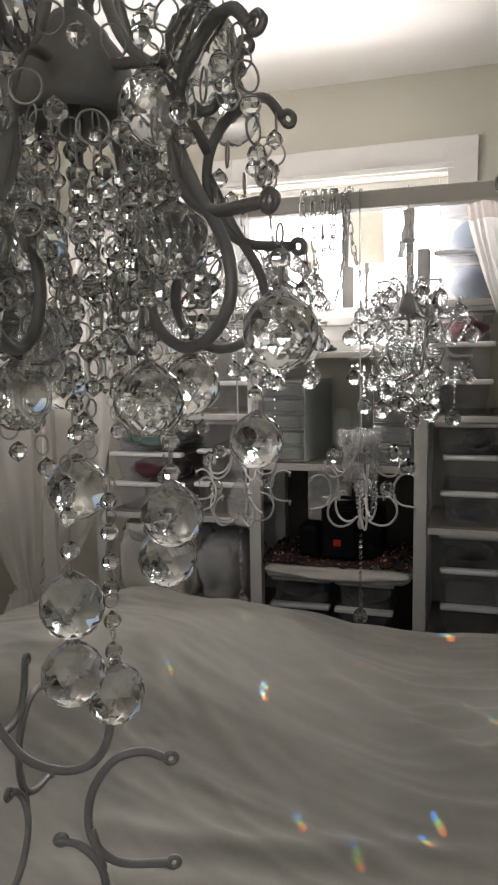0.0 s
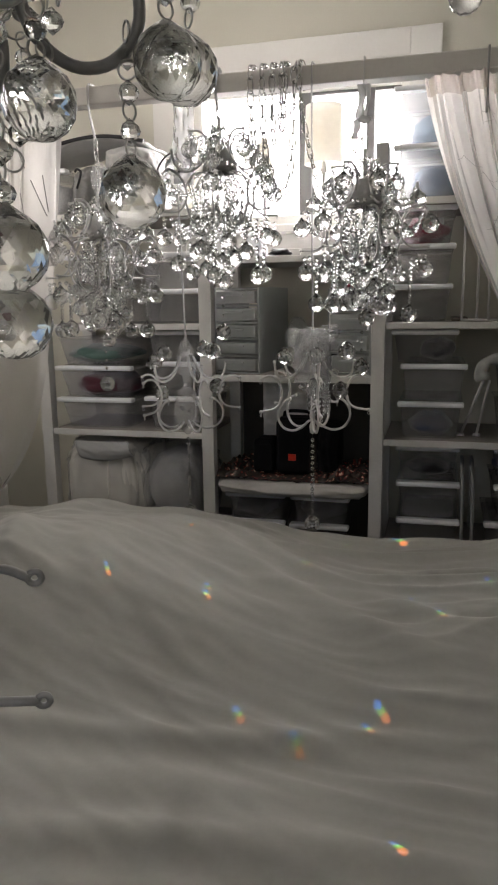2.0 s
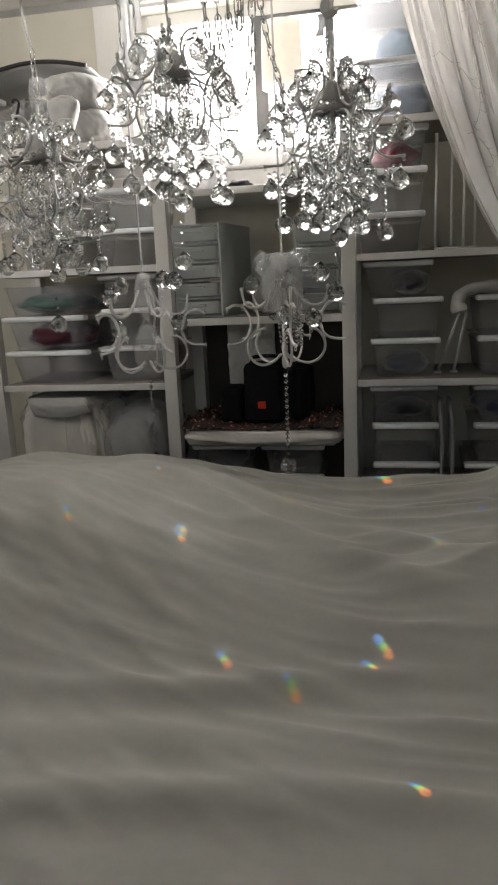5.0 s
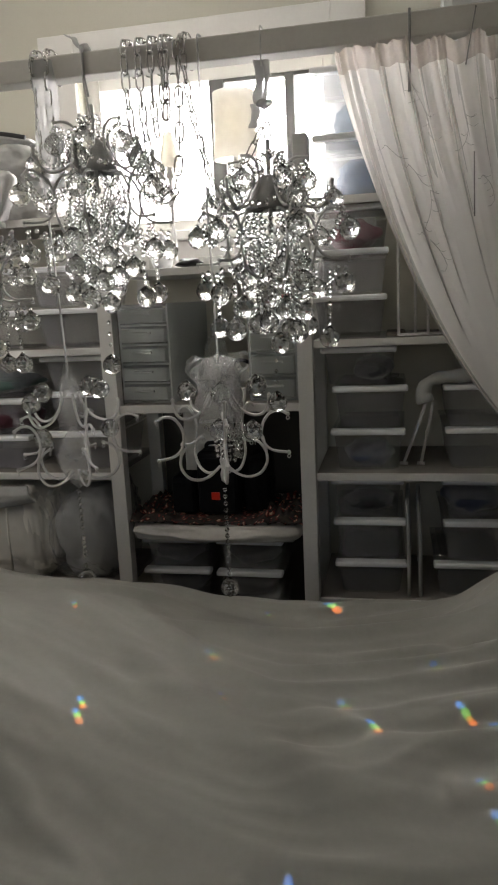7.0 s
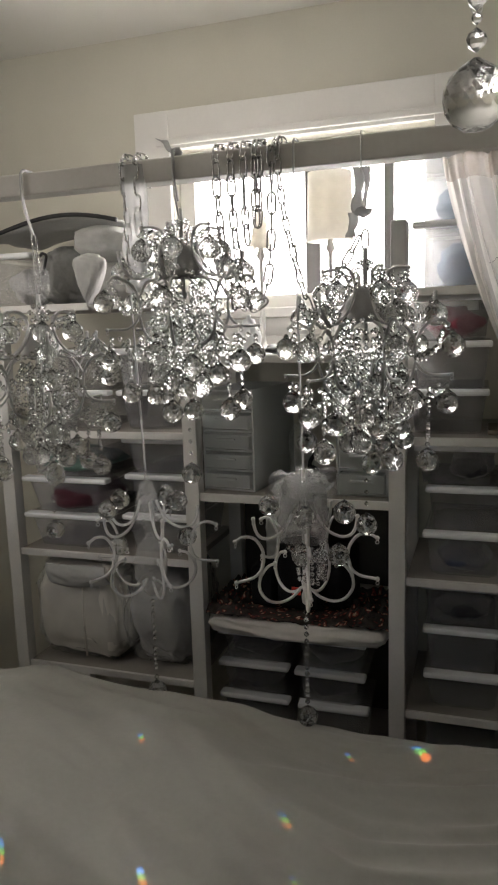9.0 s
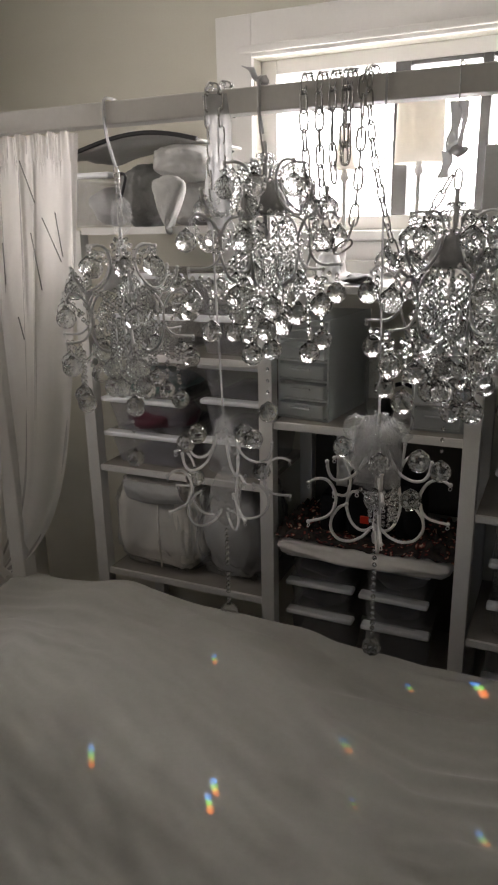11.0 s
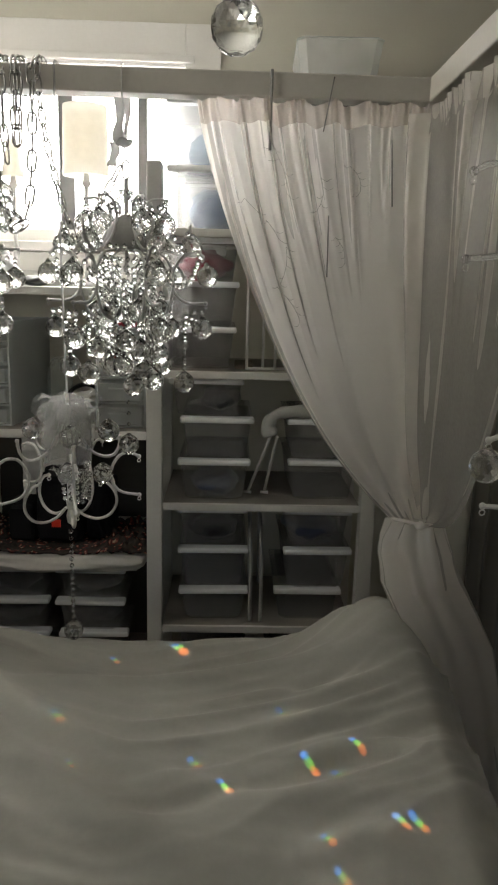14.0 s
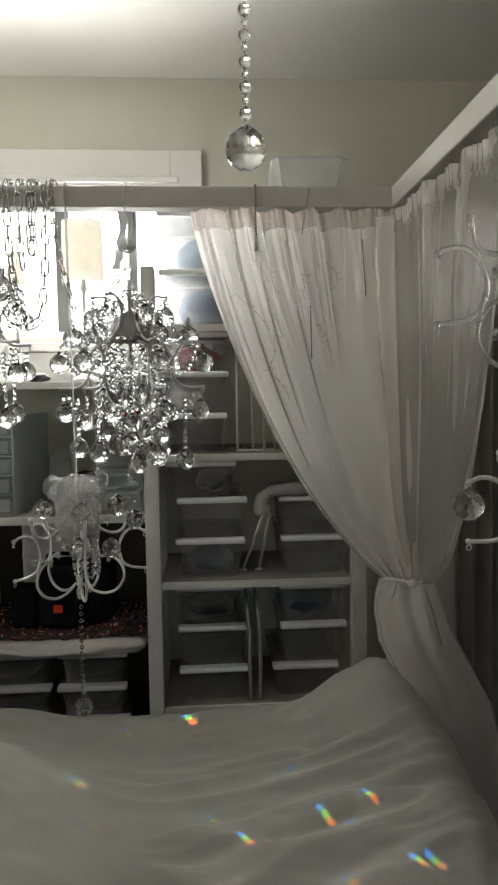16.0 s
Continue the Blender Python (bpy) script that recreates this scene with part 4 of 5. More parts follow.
B_STEM_BOW = mesh_of("stem", lathe([(0, 0.275), (0.003, 0.27), (0.004, 0.255), (0.005, 0.14), (0.005, 0.06), (0.008, 0.05), (0.005, 0.03), (0.008, 0.02), (0.006, 0.005), (0, 0)], 18), WHITEMETAL)
B_ARM_CLEAR = B_ARM.copy()
B_ARM_CLEAR.materials[0] = MILK
B_ARM_GLASS = B_ARM.copy()
CLEARROD = glass("clear_acrylic", (0.96, 0.97, 0.97), 1.49, 0.04, 0.15, 0.10)
B_ARM_GLASS.materials[0] = CLEARROD
ORGANZA = see_through("organza", (0.66, 0.67, 0.66), 0.72, 0.05, 0.15, 40)


def white_chandelier(x, y, z, turn, label, arms=5, bow=True, balls=((0.103, 0.15),), dark=False, strings=0, tail=0.0, seed=1, clear=False, bow_z=0.238, bow_r=1.0, loose=()):
    rnd = random.Random(seed)
    ch = thing("scroll_chandelier", pose(x, y, z, 0, 0, turn), label, "chandelier", "small scroll chandeliers")
    part("stem", B_STEM_BOW if bow else B_STEM_CLEAR if clear else B_STEM, None, ch)
    for k in range(arms):
        a = 2 * math.pi * k / arms
        arm = part("arm", B_ARM_DARK if dark else B_ARM_GLASS if clear and bow else B_ARM_CLEAR if clear else B_ARM, None, ch)
        arm.matrix_local = Matrix.Rotation(a, 4, "Z")
        for r, zz in balls:
            b = part("crystal_ball", FARBALL, None, ch, "clear faceted glass ball")
            b.matrix_local = Matrix.Translation(polar(r, zz + rnd.uniform(-0.004, 0.004), a))
    for bx, by, bz in loose:
        b = part("crystal_ball", FARBALL, None, ch, "clear faceted glass ball")
        b.matrix_local = ch.matrix_world.inverted() @ Matrix.Translation((bx, by, bz))
    if bow:
        part("shade", sheet(40, 16, lambda u, v: polar((0.030 + 0.013 * math.sin(2.6 * v) + 0.004 * v) * (1 + 0.30 * noise.noise(Vector((4 * math.cos(2 * math.pi * u), 4 * math.sin(2 * math.pi * u), 6 * v)))), 0.262 - 0.130 * v, 2 * math.pi * u), 0.001), GAUZE, ch, "translucent gauze shade under the bow")
        bm = bmesh.new()
        for k in range(15):
            a, rise, size = k * 2.4 + rnd.uniform(-0.3, 0.3), rnd.uniform(-1.0, 0.5), rnd.uniform(0.55, 1.15)
            wid = rnd.uniform(0.016, 0.026)

            def petal(u, v, a=a, rise=rise, size=size * bow_r, wid=wid * bow_r, k=k):
                s = 2 * math.pi * v
                r = 0.010 + 0.028 * size * (1 - math.cos(s))
                h = 0.020 * size * math.sin(s)
                side = (u - 0.5) * wid * (0.6 + 0.8 * math.sin(s / 2)) + 0.004 * math.sin(3 * s + k)
                zz = bow_z + r * rise * 0.6 + h * (0.8 + 0.4 * u) + 0.010 * noise.noise(Vector((u * 3, v * 9, k)))
                return Vector((r * math.cos(a) - side * math.sin(a), r * math.sin(a) + side * math.cos(a), zz))
            merge(bm, sheet(5, 22, petal))
        tagged(part("bow", bm, ORGANZA, ch, "crumpled clear organza bow"), kind="stuff")
    for k in range(strings):
        a = -1.75 + 1.9 * k / strings
        bead_strand(ch, [polar(0.036, 0.132, a), polar(0.042, 0.10, a + 0.1), polar(0.038, 0.046 + 0.03 * rnd.random(), a + 0.15)], 0.0105, 0.0050)
    if strings:
        for a0, a1, sag in ((-2.6, -0.9, 0.016), (-1.9, 0.2, 0.022), (-1.2, 0.5, 0.034), (-0.6, 0.9, 0.075)):
            swag(ch, polar(0.042, 0.132, a0), polar(0.042, 0.132, a1), sag, False, 0.0105, 0.0050)
    if tail:
        bead_strand(ch, [(0, 0, 0.0), (0, 0, -tail / 2), (0, 0, -tail + 0.02)], 0.0135, 0.0054)
        b = part("crystal_ball", FARBALL, None, ch, "clear faceted glass ball")
        b.matrix_local = Matrix.Translation((0, 0, -tail))
    return ch


hanger("strip_hanger", -0.142, YRAIL, 1.8, 1.255, "thin milky strip over the canopy rail holding a small chandelier", 0.0022, STRIP)
hanger("strip_hanger", -0.475, YRAIL, 1.8, 1.245, "thin milky strip over the canopy rail holding a small chandelier", 0.0022, STRIP)
white_chandelier(-0.142, YRAIL, 0.985, 0, "small white scroll chandelier with an organza bow and glass beads", 5, True, (), False, 6, 0.235, 2, bow_r=1.05, loose=((-0.216, 1.556, 1.180), (-0.047, 1.458, 1.200), (-0.070, 1.518, 1.101), (-0.118, 1.454, 1.187), (-0.128, 1.470, 1.112)))
white_chandelier(-0.475, YRAIL, 0.975, 24, "small milky acrylic scroll chandelier with a few glass balls", 5, False, (), False, 0, 0.215, 4, True, loose=((-0.546, 1.506, 1.166), (-0.520, 1.512, 1.188), (-0.384, 1.495, 1.196), (-0.416, 1.515, 1.200), (-0.535, 1.520, 1.088), (-0.402, 1.575, 1.10)))
white_chandelier(-0.194, 0.075, 1.009, 27, "small grey scroll chandelier hanging below the large one", 5, False, (), True, 0, 0.0, 6)

white_chandelier(0.54, 0.83, 1.436, 171, "small clear scroll chandelier with an organza bow", 5, True, (), False, 0, 0.0, 9, True, 0.285, 1.45)
white_chandelier(0.60, 0.88, 1.157, 150, "small white scroll chandelier with hanging glass balls", 5, False, ((0.14, 0.115),), False, 6, 0.0, 12)
tagged(part("wire_hanger", tube([(0.547, 0.83, 1.852), (0.520, 0.83, 1.845), (0.519, 0.83, 1.80), (0.54, 0.83, 1.76), (0.54, 0.83, 1.70)], 0.0014, 6), WIRE), "thin wire hook over the side rail", "hook")
tagged(part("wire_hanger", tube([(0.547, 0.88, 1.852), (0.573, 0.88, 1.845), (0.575, 0.88, 1.80), (0.60, 0.88, 1.60), (0.60, 0.88, 1.43)], 0.0012, 6), WIRE), "thin long wire hook over the side rail", "hook")
finish_beads()
strand = thing("crystal_strand", pose(0.176, 0.752, 1.666), "string of cut glass beads ending in a large glass ball", "crystal strand")
b = part("crystal_ball", mesh_of("crystal_ball", cut_ball(0.0208), CRYSTAL), None, strand, "clear faceted glass ball")
for k in range(31):
    zz = 0.034 + 0.0245 * k
    bmk = bmesh.new()
    bead(bmk, (0, 0, zz), 0.0068)
    bead(bmk, (0, 0, zz + 0.0125), 0.0036)
    ring(bmk, (0, 0, zz + 0.018), 0.003, 0.0006, Matrix.Rotation(k, 3, "Z"))
    if zz < 0.745:
        part("bead", bmk, BEADGLASS, strand)
    else:
        bmk.free()

# ---- things on the shelves ----
def storage_bin_mesh(w, d, h):
    """A tapered plastic tub with a rolled rim; open above, under its lid."""
    bm = bmesh.new()
    def loop(k, z):
        x, y, c = w / 2 * k, d / 2 * (1 - (1 - k) * w / d), 0.018
        return [bm.verts.new(p) for p in ((-x + c, -y, z), (x - c, -y, z), (x, -y + c, z), (x, y - c, z), (x - c, y, z), (-x + c, y, z), (-x, y - c, z), (-x, -y + c, z))]
    ls = [loop(0.80, 0), loop(0.815, 0.004), loop(0.925, h - 0.022), loop(0.95, h - 0.020), loop(0.95, h - 0.0172), loop(0.915, h - 0.0172), loop(0.805, 0.006)]
    for q, s in zip(ls, ls[1:]):
        for k in range(8):
            bm.faces.new((q[k], q[(k + 1) % 8], s[(k + 1) % 8], s[k]))
    bm.faces.new(ls[0][::-1])
    bm.faces.new(ls[-1])
    return bm


def lid_mesh(w, d, h):
    """The lid's rolled front rim, turned down over the tub."""
    return box(-w / 2 - 0.001, w / 2 + 0.001, -d / 2 - 0.002, -d / 2 + 0.034, h - 0.0165, h - 0.001, 0.005)


# lid top in darker cloudy plastic, imitating the dim light on the ledges
def lid_panel(w, d, h):
    bm = box(-w / 2 + 0.001, w / 2 - 0.001, -d / 2 + 0.0345, d / 2, h - 0.008, h - 0.003, 0.001)
    return box(-w / 2 + 0.018, w / 2 - 0.018, -d / 2 + 0.040, d / 2 - 0.018, h - 0.0028, h + 0.001, 0.001, bm)


BIN_H = 0.1145
BINS = {}


def storage_bin(x, z, w=0.2, y=2.0, d=0.335, turn=0.0, label="cloudy plastic shoe bin with a white lid", h=BIN_H, lid=True, tub=PLASTIC):
    key = (w, d, h, tub.name)
    if key not in BINS:
        BINS[key] = (mesh_of("tub", storage_bin_mesh(w, d, h), tub), mesh_of("lid", lid_mesh(w, d, h), LID), mesh_of("lid_panel", lid_panel(w, d, h), PLASTIC))
    ob = thing("storage_bin", pose(x, y + 0.04 + d / 2, z, 0, 0, turn), label, "storage bin", "stacked plastic bins")
    part("tub", BINS[key][0], None, ob)
    if lid:
        part("lid_panel", BINS[key][2], None, part("lid", BINS[key][1], None, ob, "white plastic snap lid"))
    return ob


rb = random.Random(21)
STACKS = [  # centre x, shelf height, count, lid width
    (0.098, 1.251, 3, 0.195), (0.143, 0.891, 3, 0.198), (0.433, 0.891, 2, 0.196), (0.140, 0.531, 3, 0.196), (0.436, 0.531, 3, 0.192), (0.14, 0.171, 3, 0.2), (0.40, 0.171, 3, 0.2),
    (-0.695, 0.891, 3, 0.215), (-0.71, 1.251, 2, 0.2), (-0.96, 1.251, 2, 0.24),
    (-0.431, 0.321, 3, 0.205), (-0.206, 0.321, 3, 0.196), (0.440, 1.608, 3, 0.205)]
LEVELS = {0.321: ((0.323, 0.165), (0.4905, 0.0965), (0.5895, 0.0965)), 0.531: ((0.531, 0.099), (0.6325, 0.1195), (0.7545, 0.110)), 0.891: ((0.891, 0.115), (1.0085, 0.1145), (1.1255, 0.102)), 1.251: ((1.251, 0.112), (1.3655, 0.1145), (1.4825, 0.1085))}
for x, z, n, w in STACKS:
    for k in range(n):
        z0, h = LEVELS[z][k] if z in LEVELS else (z + k * (BIN_H + 0.0025), BIN_H)
        shift = {(0.143, 2): -0.02, (0.436, 0): -0.026}.get((x, k), 0)
        storage_bin(x + rb.uniform(-0.006, 0.006) + shift, z0, w, 2.0 + rb.uniform(-0.008, 0.012), 0.325 if z != 0.321 else 0.19, rb.uniform(-1.2, 1.2), h=h)
for k in range(3):
    storage_bin(-0.992, 0.891 + k * 0.110, 0.285, 1.985, 0.33, 0, "larger cloudy plastic bin with a white lid, cloth inside", 0.107, k < 2, CLEARTUB)
for k in range(2):
    storage_bin(0.125 - 0.012 * k, 1.608 + k * 0.158, 0.215, 2.0, 0.30, -3 + 4 * k, "clear plastic bin with blue cloth inside, before the window", 0.155, True, CLEARBOX)
storage_bin(0.437, 1.608 + 3 * (BIN_H + 0.0025), 0.225, 1.99, 0.30, -2, "frosted white plastic tub on top of the stacked bins", 0.122, False, see_through("frosted_plastic", (0.86, 0.88, 0.87), 0.45, 0.3, 0.5))
storage_bin(-1.135, 1.608, 0.155, 1.99, 0.28, 2, "cloudy plastic bin full of pale cloth", 0.15)

# the tubs under the mat stand on the low board
def cloth_heap(name, x, y, z, size, seed, dark, light, label, category="cloth", rough=0.3):
    return tagged(part(name, lump(size, seed, rough, 3, (x, y, z + size[2] * 0.86)), surface(name + "_dye", dark, light, 0.9, scale=20, bump=0.3, fine=150, sheen=0.3)), label, category)


cloth_heap("red_cloth", -0.982, 2.14, 1.009, (0.122, 0.125, 0.038), 3, (0.050, 0.008, 0.016), (0.09, 0.014, 0.026), "dark red folded cloth inside a bin")
cloth_heap("green_cloth", -0.985, 2.14, 1.120, (0.118, 0.125, 0.032), 5, (0.06, 0.12, 0.10), (0.10, 0.18, 0.15), "sea-green folded cloth inside an open bin")
cloth_heap("red_flower", 0.105, 2.16, 1.487, (0.062, 0.09, 0.040), 8, (0.22, 0.02, 0.04), (0.34, 0.04, 0.07), "crimson ruffled cloth inside a bin", rough=0.5)
cloth_heap("blue_cloth", 0.135, 2.20, 1.622, (0.075, 0.10, 0.055), 9, (0.03, 0.07, 0.16), (0.08, 0.15, 0.28), "blue bundled cloth inside a clear bin")
cloth_heap("pale_blue_cloth", 0.13, 2.20, 1.775, (0.07, 0.10, 0.05), 19, (0.20, 0.32, 0.45), (0.30, 0.42, 0.55), "pale blue cloth inside a clear bin")
cloth_heap("black_bundle", 0.155, 2.12, 1.131, (0.050, 0.072, 0.038), 10, (0.015, 0.015, 0.02), (0.03, 0.03, 0.035), "black knitted bundle inside a bin")
cloth_heap("dark_shoes", 0.14, 2.13, 0.766, (0.066, 0.085, 0.028), 11, (0.012, 0.012, 0.014), (0.025, 0.025, 0.03), "black shoes packed inside a bin", "shoes")
cloth_heap("navy_cloth", 0.14, 2.13, 0.897, (0.068, 0.085, 0.036), 12, (0.03, 0.04, 0.08), (0.06, 0.07, 0.12), "navy folded cloth inside a bin")
cloth_heap("navy_sweater", 0.415, 2.13, 0.762, (0.074, 0.085, 0.042), 13, (0.02, 0.03, 0.06), (0.04, 0.05, 0.09), "navy bundled sweater inside a bin")
cloth_heap("black_cloth", -0.431, 2.13, 0.597, (0.078, 0.070, 0.040), 14, (0.015, 0.015, 0.018), (0.03, 0.03, 0.035), "black folded cloth inside a bin")
cloth_heap("grey_cloth", -0.206, 2.13, 0.597, (0.074, 0.070, 0.036), 15, (0.05, 0.05, 0.05), (0.09, 0.09, 0.09), "grey folded cloth inside a bin")
cloth_heap("dark_bundle", -0.431, 2.13, 0.498, (0.076, 0.070, 0.036), 17, (0.012, 0.012, 0.018), (0.025, 0.025, 0.035), "blue-black bundled cloth inside a bin")
cloth_heap("dark_bundle", -0.206, 2.13, 0.498, (0.074, 0.070, 0.036), 18, (0.012, 0.012, 0.018), (0.025, 0.025, 0.035), "blue-black bundled cloth inside a bin")
cloth_heap("pale_cloth", -1.135, 2.17, 1.615, (0.05, 0.09, 0.06), 16, (0.5, 0.5, 0.5), (0.62, 0.62, 0.61), "pale folded cloth inside a bin")

# bagged pillows in the far bay
COTTON = surface("pillow_cotton", (0.70, 0.67, 0.60), (0.78, 0.75, 0.68), 0.85, scale=10, bump=0.3, fine=90)
FILM = see_through("plastic_film", (0.72, 0.73, 0.73), 0.80, 0.15, 0.3, 22)
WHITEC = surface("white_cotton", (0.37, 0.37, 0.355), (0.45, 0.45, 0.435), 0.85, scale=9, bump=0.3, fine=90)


def soft_block(sx, sy, sz, seed, puff=0.18, wrinkle=0.02, seam=True):
    """A stuffed block: rounded corners, bulging faces, creases."""
    bm = bmesh.new()
    bmesh.ops.create_cube(bm, size=2)
    bmesh.ops.subdivide_edges(bm, edges=bm.edges[:], cuts=14, use_grid_fill=True)
    for v in bm.verts:
        c = v.co.copy()
        n = c.normalized() * 1.25
        p = c.lerp(n, 0.36)
        w = wrinkle * (noise.noise(Vector((c.x * 3 + seed, c.y * 3, c.z * 2))) + 0.6 * noise.noise(Vector((c.x * 8, c.y * 8 + seed, c.z * 5))))
        s = 1 + puff * (1 - abs(c.x)) * (1 - abs(c.z)) + w * 2
        v.co = Vector((p.x * sx / 2 * (1 + w), p.y * sy / 2 * s, p.z * sz / 2 * (1 + w * 0.6)))
    for f in bm.faces:
        f.smooth = True
    return bm


def soft_lump(rx, ry, rz, seed, taper=0.0, square=0.72, crease=1.0):
    """A limp stuffed form with creases, narrower below by taper."""
    bm = bmesh.new()
    bmesh.ops.create_icosphere(bm, subdivisions=5, radius=1.0)
    for v in bm.verts:
        c = v.co.copy()
        p = Vector([math.copysign(abs(k) ** square, k) for k in c])
        w = 0.10 * noise.noise(c * 1.6 + Vector((seed, 0, 0))) + 0.05 * (0.4 - abs(noise.noise(Vector((c.x * 3.5, c.y * 3.5, c.z * 2 + seed))))) + crease * (0.018 * noise.noise(c * 9) + 0.05 * (0.3 - abs(noise.noise(Vector((c.x * 4 + c.z * 2, c.y * 4, c.z * 1.5 + 2 * seed))))) + 0.022 * (0.3 - abs(noise.noise(Vector((c.x * 9, c.y * 9 + c.z * 3, c.z * 3 + seed))))))
        k = 1 - taper * (0.5 - 0.5 * c.z)
        v.co = Vector((p.x * rx * (1 + w) * k, p.y * ry * (1 + w * 1.5), p.z * rz * (1 + w)))
    for f in bm.faces:
        f.smooth = True
    return bm


pil = thing("bagged_pillow", pose(-0.976, 2.18, 0.53), "square cream cushion zipped in a clear plastic bag", "pillow")
o = part("cushion", soft_lump(0.148, 0.15, 0.155, 2, 0.0, 0.42), COTTON, pil)
o.location = (0, 0, 0.163)
bm = tube([(0.03, -0.162, 0.03), (0.032, -0.172, 0.16), (0.03, -0.16, 0.29)], 0.003, 6)
part("zip", bm, COTTON, pil)
o = part("bag", soft_lump(0.156, 0.158, 0.163, 12, 0.0, 0.5, 2.2), FILM, pil, "crinkled clear plastic bag")
o.location = (0, 0, 0.168)
part("flap", sheet(20, 14, lambda u, v: Vector((-0.085 + 0.20 * u + 0.02 * v, -0.172 - 0.012 * math.sin(math.pi * v) + 0.006 * noise.noise(Vector((u * 6, v * 4, 3))), 0.318 - (0.052 + 0.014 * math.sin(3.0 * u + 0.5)) * v)), 0.003), WHITEC, pil, "white folded flap of the bag")
sack = thing("plastic_sack", pose(-0.728, 2.17, 0.53), "knotted clear plastic sack stuffed with white cloth", "plastic bag")
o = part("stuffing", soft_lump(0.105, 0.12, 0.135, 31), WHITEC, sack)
o.location = (0, 0, 0.137)
o = part("film", soft_lump(0.120, 0.14, 0.158, 33, -0.12, 0.65, 3.0), FILM, sack, "crinkled clear plastic film")
o.location = (0, 0, 0.158)

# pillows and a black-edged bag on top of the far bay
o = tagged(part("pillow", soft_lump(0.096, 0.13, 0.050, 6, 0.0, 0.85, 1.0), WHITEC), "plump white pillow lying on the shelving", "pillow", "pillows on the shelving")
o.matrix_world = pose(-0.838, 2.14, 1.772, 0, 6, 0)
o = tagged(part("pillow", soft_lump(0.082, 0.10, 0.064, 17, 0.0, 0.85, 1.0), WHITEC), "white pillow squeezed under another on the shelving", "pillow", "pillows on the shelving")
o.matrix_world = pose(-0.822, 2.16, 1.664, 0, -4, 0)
o = tagged(part("pillow_case", soft_lump(0.072, 0.034, 0.072, 7, 1.15, 0.85, 1.0), WHITEC), "white pillow case drooping over the shelf's edge", "pillow case")
o.matrix_world = pose(-0.836, 1.990, 1.660, 3, 4, 0)
o = tagged(part("pillow", soft_lump(0.06, 0.12, 0.088, 8, 0.0, 0.9, 2.0), surface("grey_linen", (0.20, 0.20, 0.20), (0.30, 0.30, 0.29), 0.9, scale=8, bump=0.3)), "grey crumpled pillow on the shelving", "pillow", "pillows on the shelving")
o.matrix_world = pose(-1.015, 2.19, 1.692, 0, 6, -5)
BLACK = surface("black_cloth_edge", (0.012, 0.012, 0.013), (0.025, 0.025, 0.027), 0.7, scale=20)
bag = thing("garment_bag", pose(0, 0, 0), "white garment bag with black piping lying over the pillows", "bag")


def bag_top(u):
    return 1.790 + 0.062 * math.sin(math.pi * min(0.12 + u * 0.62, 1)) ** 1.6


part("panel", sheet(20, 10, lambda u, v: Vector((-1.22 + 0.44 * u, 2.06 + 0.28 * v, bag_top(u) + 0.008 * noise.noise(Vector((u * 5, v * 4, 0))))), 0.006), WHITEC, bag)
part("piping", tube(smooth_line([(-1.22 + 0.44 * u, 2.054, bag_top(u)) for u in np.linspace(0, 1, 9)], 4), 0.006, 8), BLACK, bag, "black piping")
part("strap", tube(smooth_line([(-1.020, 2.04, 1.745), (-1.008, 2.03, 1.750), (-0.995, 2.03, 1.742), (-1.000, 2.03, 1.720), (-1.012, 2.03, 1.690)], 6), 0.004, 8), BLACK, bag, "black strap")
part("strap", tube(smooth_line([(-0.666, 2.04, 1.790), (-0.700, 2.03, 1.768), (-0.725, 2.03, 1.735), (-0.724, 2.03, 1.705), (-0.712, 2.03, 1.684)], 6), 0.0032, 8), BLACK, bag, "thin black strap")

# the mat, printed cloth and loudspeaker in the middle bay
mat = tagged(part("mat", soft_block(0.50, 0.37, 0.050, 12, 0.05, 0.03), surface("quilted_mat", (0.50, 0.48, 0.44), (0.60, 0.58, 0.54), 0.9, scale=14, bump=0.4, fine=80)), "folded white quilted mat lying over the bins", "mat")
mat.matrix_world = pose(-0.295, 2.175, 0.714)
m, nt, p = shader("printed_cloth")
co = nt.nodes.new("ShaderNodeTexCoord")
vo = nt.nodes.new("ShaderNodeTexVoronoi")
vo.inputs["Scale"].default_value = 56
vo.inputs["Randomness"].default_value = 1.0
ra = nt.nodes.new("ShaderNodeValToRGB")
cr = ra.color_ramp
cr.elements[0].color, cr.elements[1].color = (0.50, 0.40, 0.28, 1), (0.012, 0.010, 0.009, 1)
cr.elements[0].position, cr.elements[1].position = 0.14, 0.42
el = cr.elements.new(0.28)
el.color = (0.20, 0.026, 0.018, 1)
el = cr.elements.new(0.8)
el.color = (0.04, 0.03, 0.022, 1)
wx = nt.nodes.new("ShaderNodeTexNoise")
wx.inputs["Scale"].default_value = 22
ad = nt.nodes.new("ShaderNodeVectorMath")
ad.operation = "MULTIPLY_ADD"
ad.inputs[1].default_value = (0.05, 0.05, 0.05)
nt.links.new(co.outputs["Object"], wx.inputs["Vector"])
nt.links.new(wx.outputs["Color"], ad.inputs[0])
nt.links.new(co.outputs["Object"], ad.inputs[2])
nt.links.new(ad.outputs[0], vo.inputs["Vector"])
nt.links.new(vo.outputs["Distance"], ra.inputs[0])
nt.links.new(ra.outputs[0], p.inputs["Base Color"])
p.inputs["Roughness"].default_value = 0.9
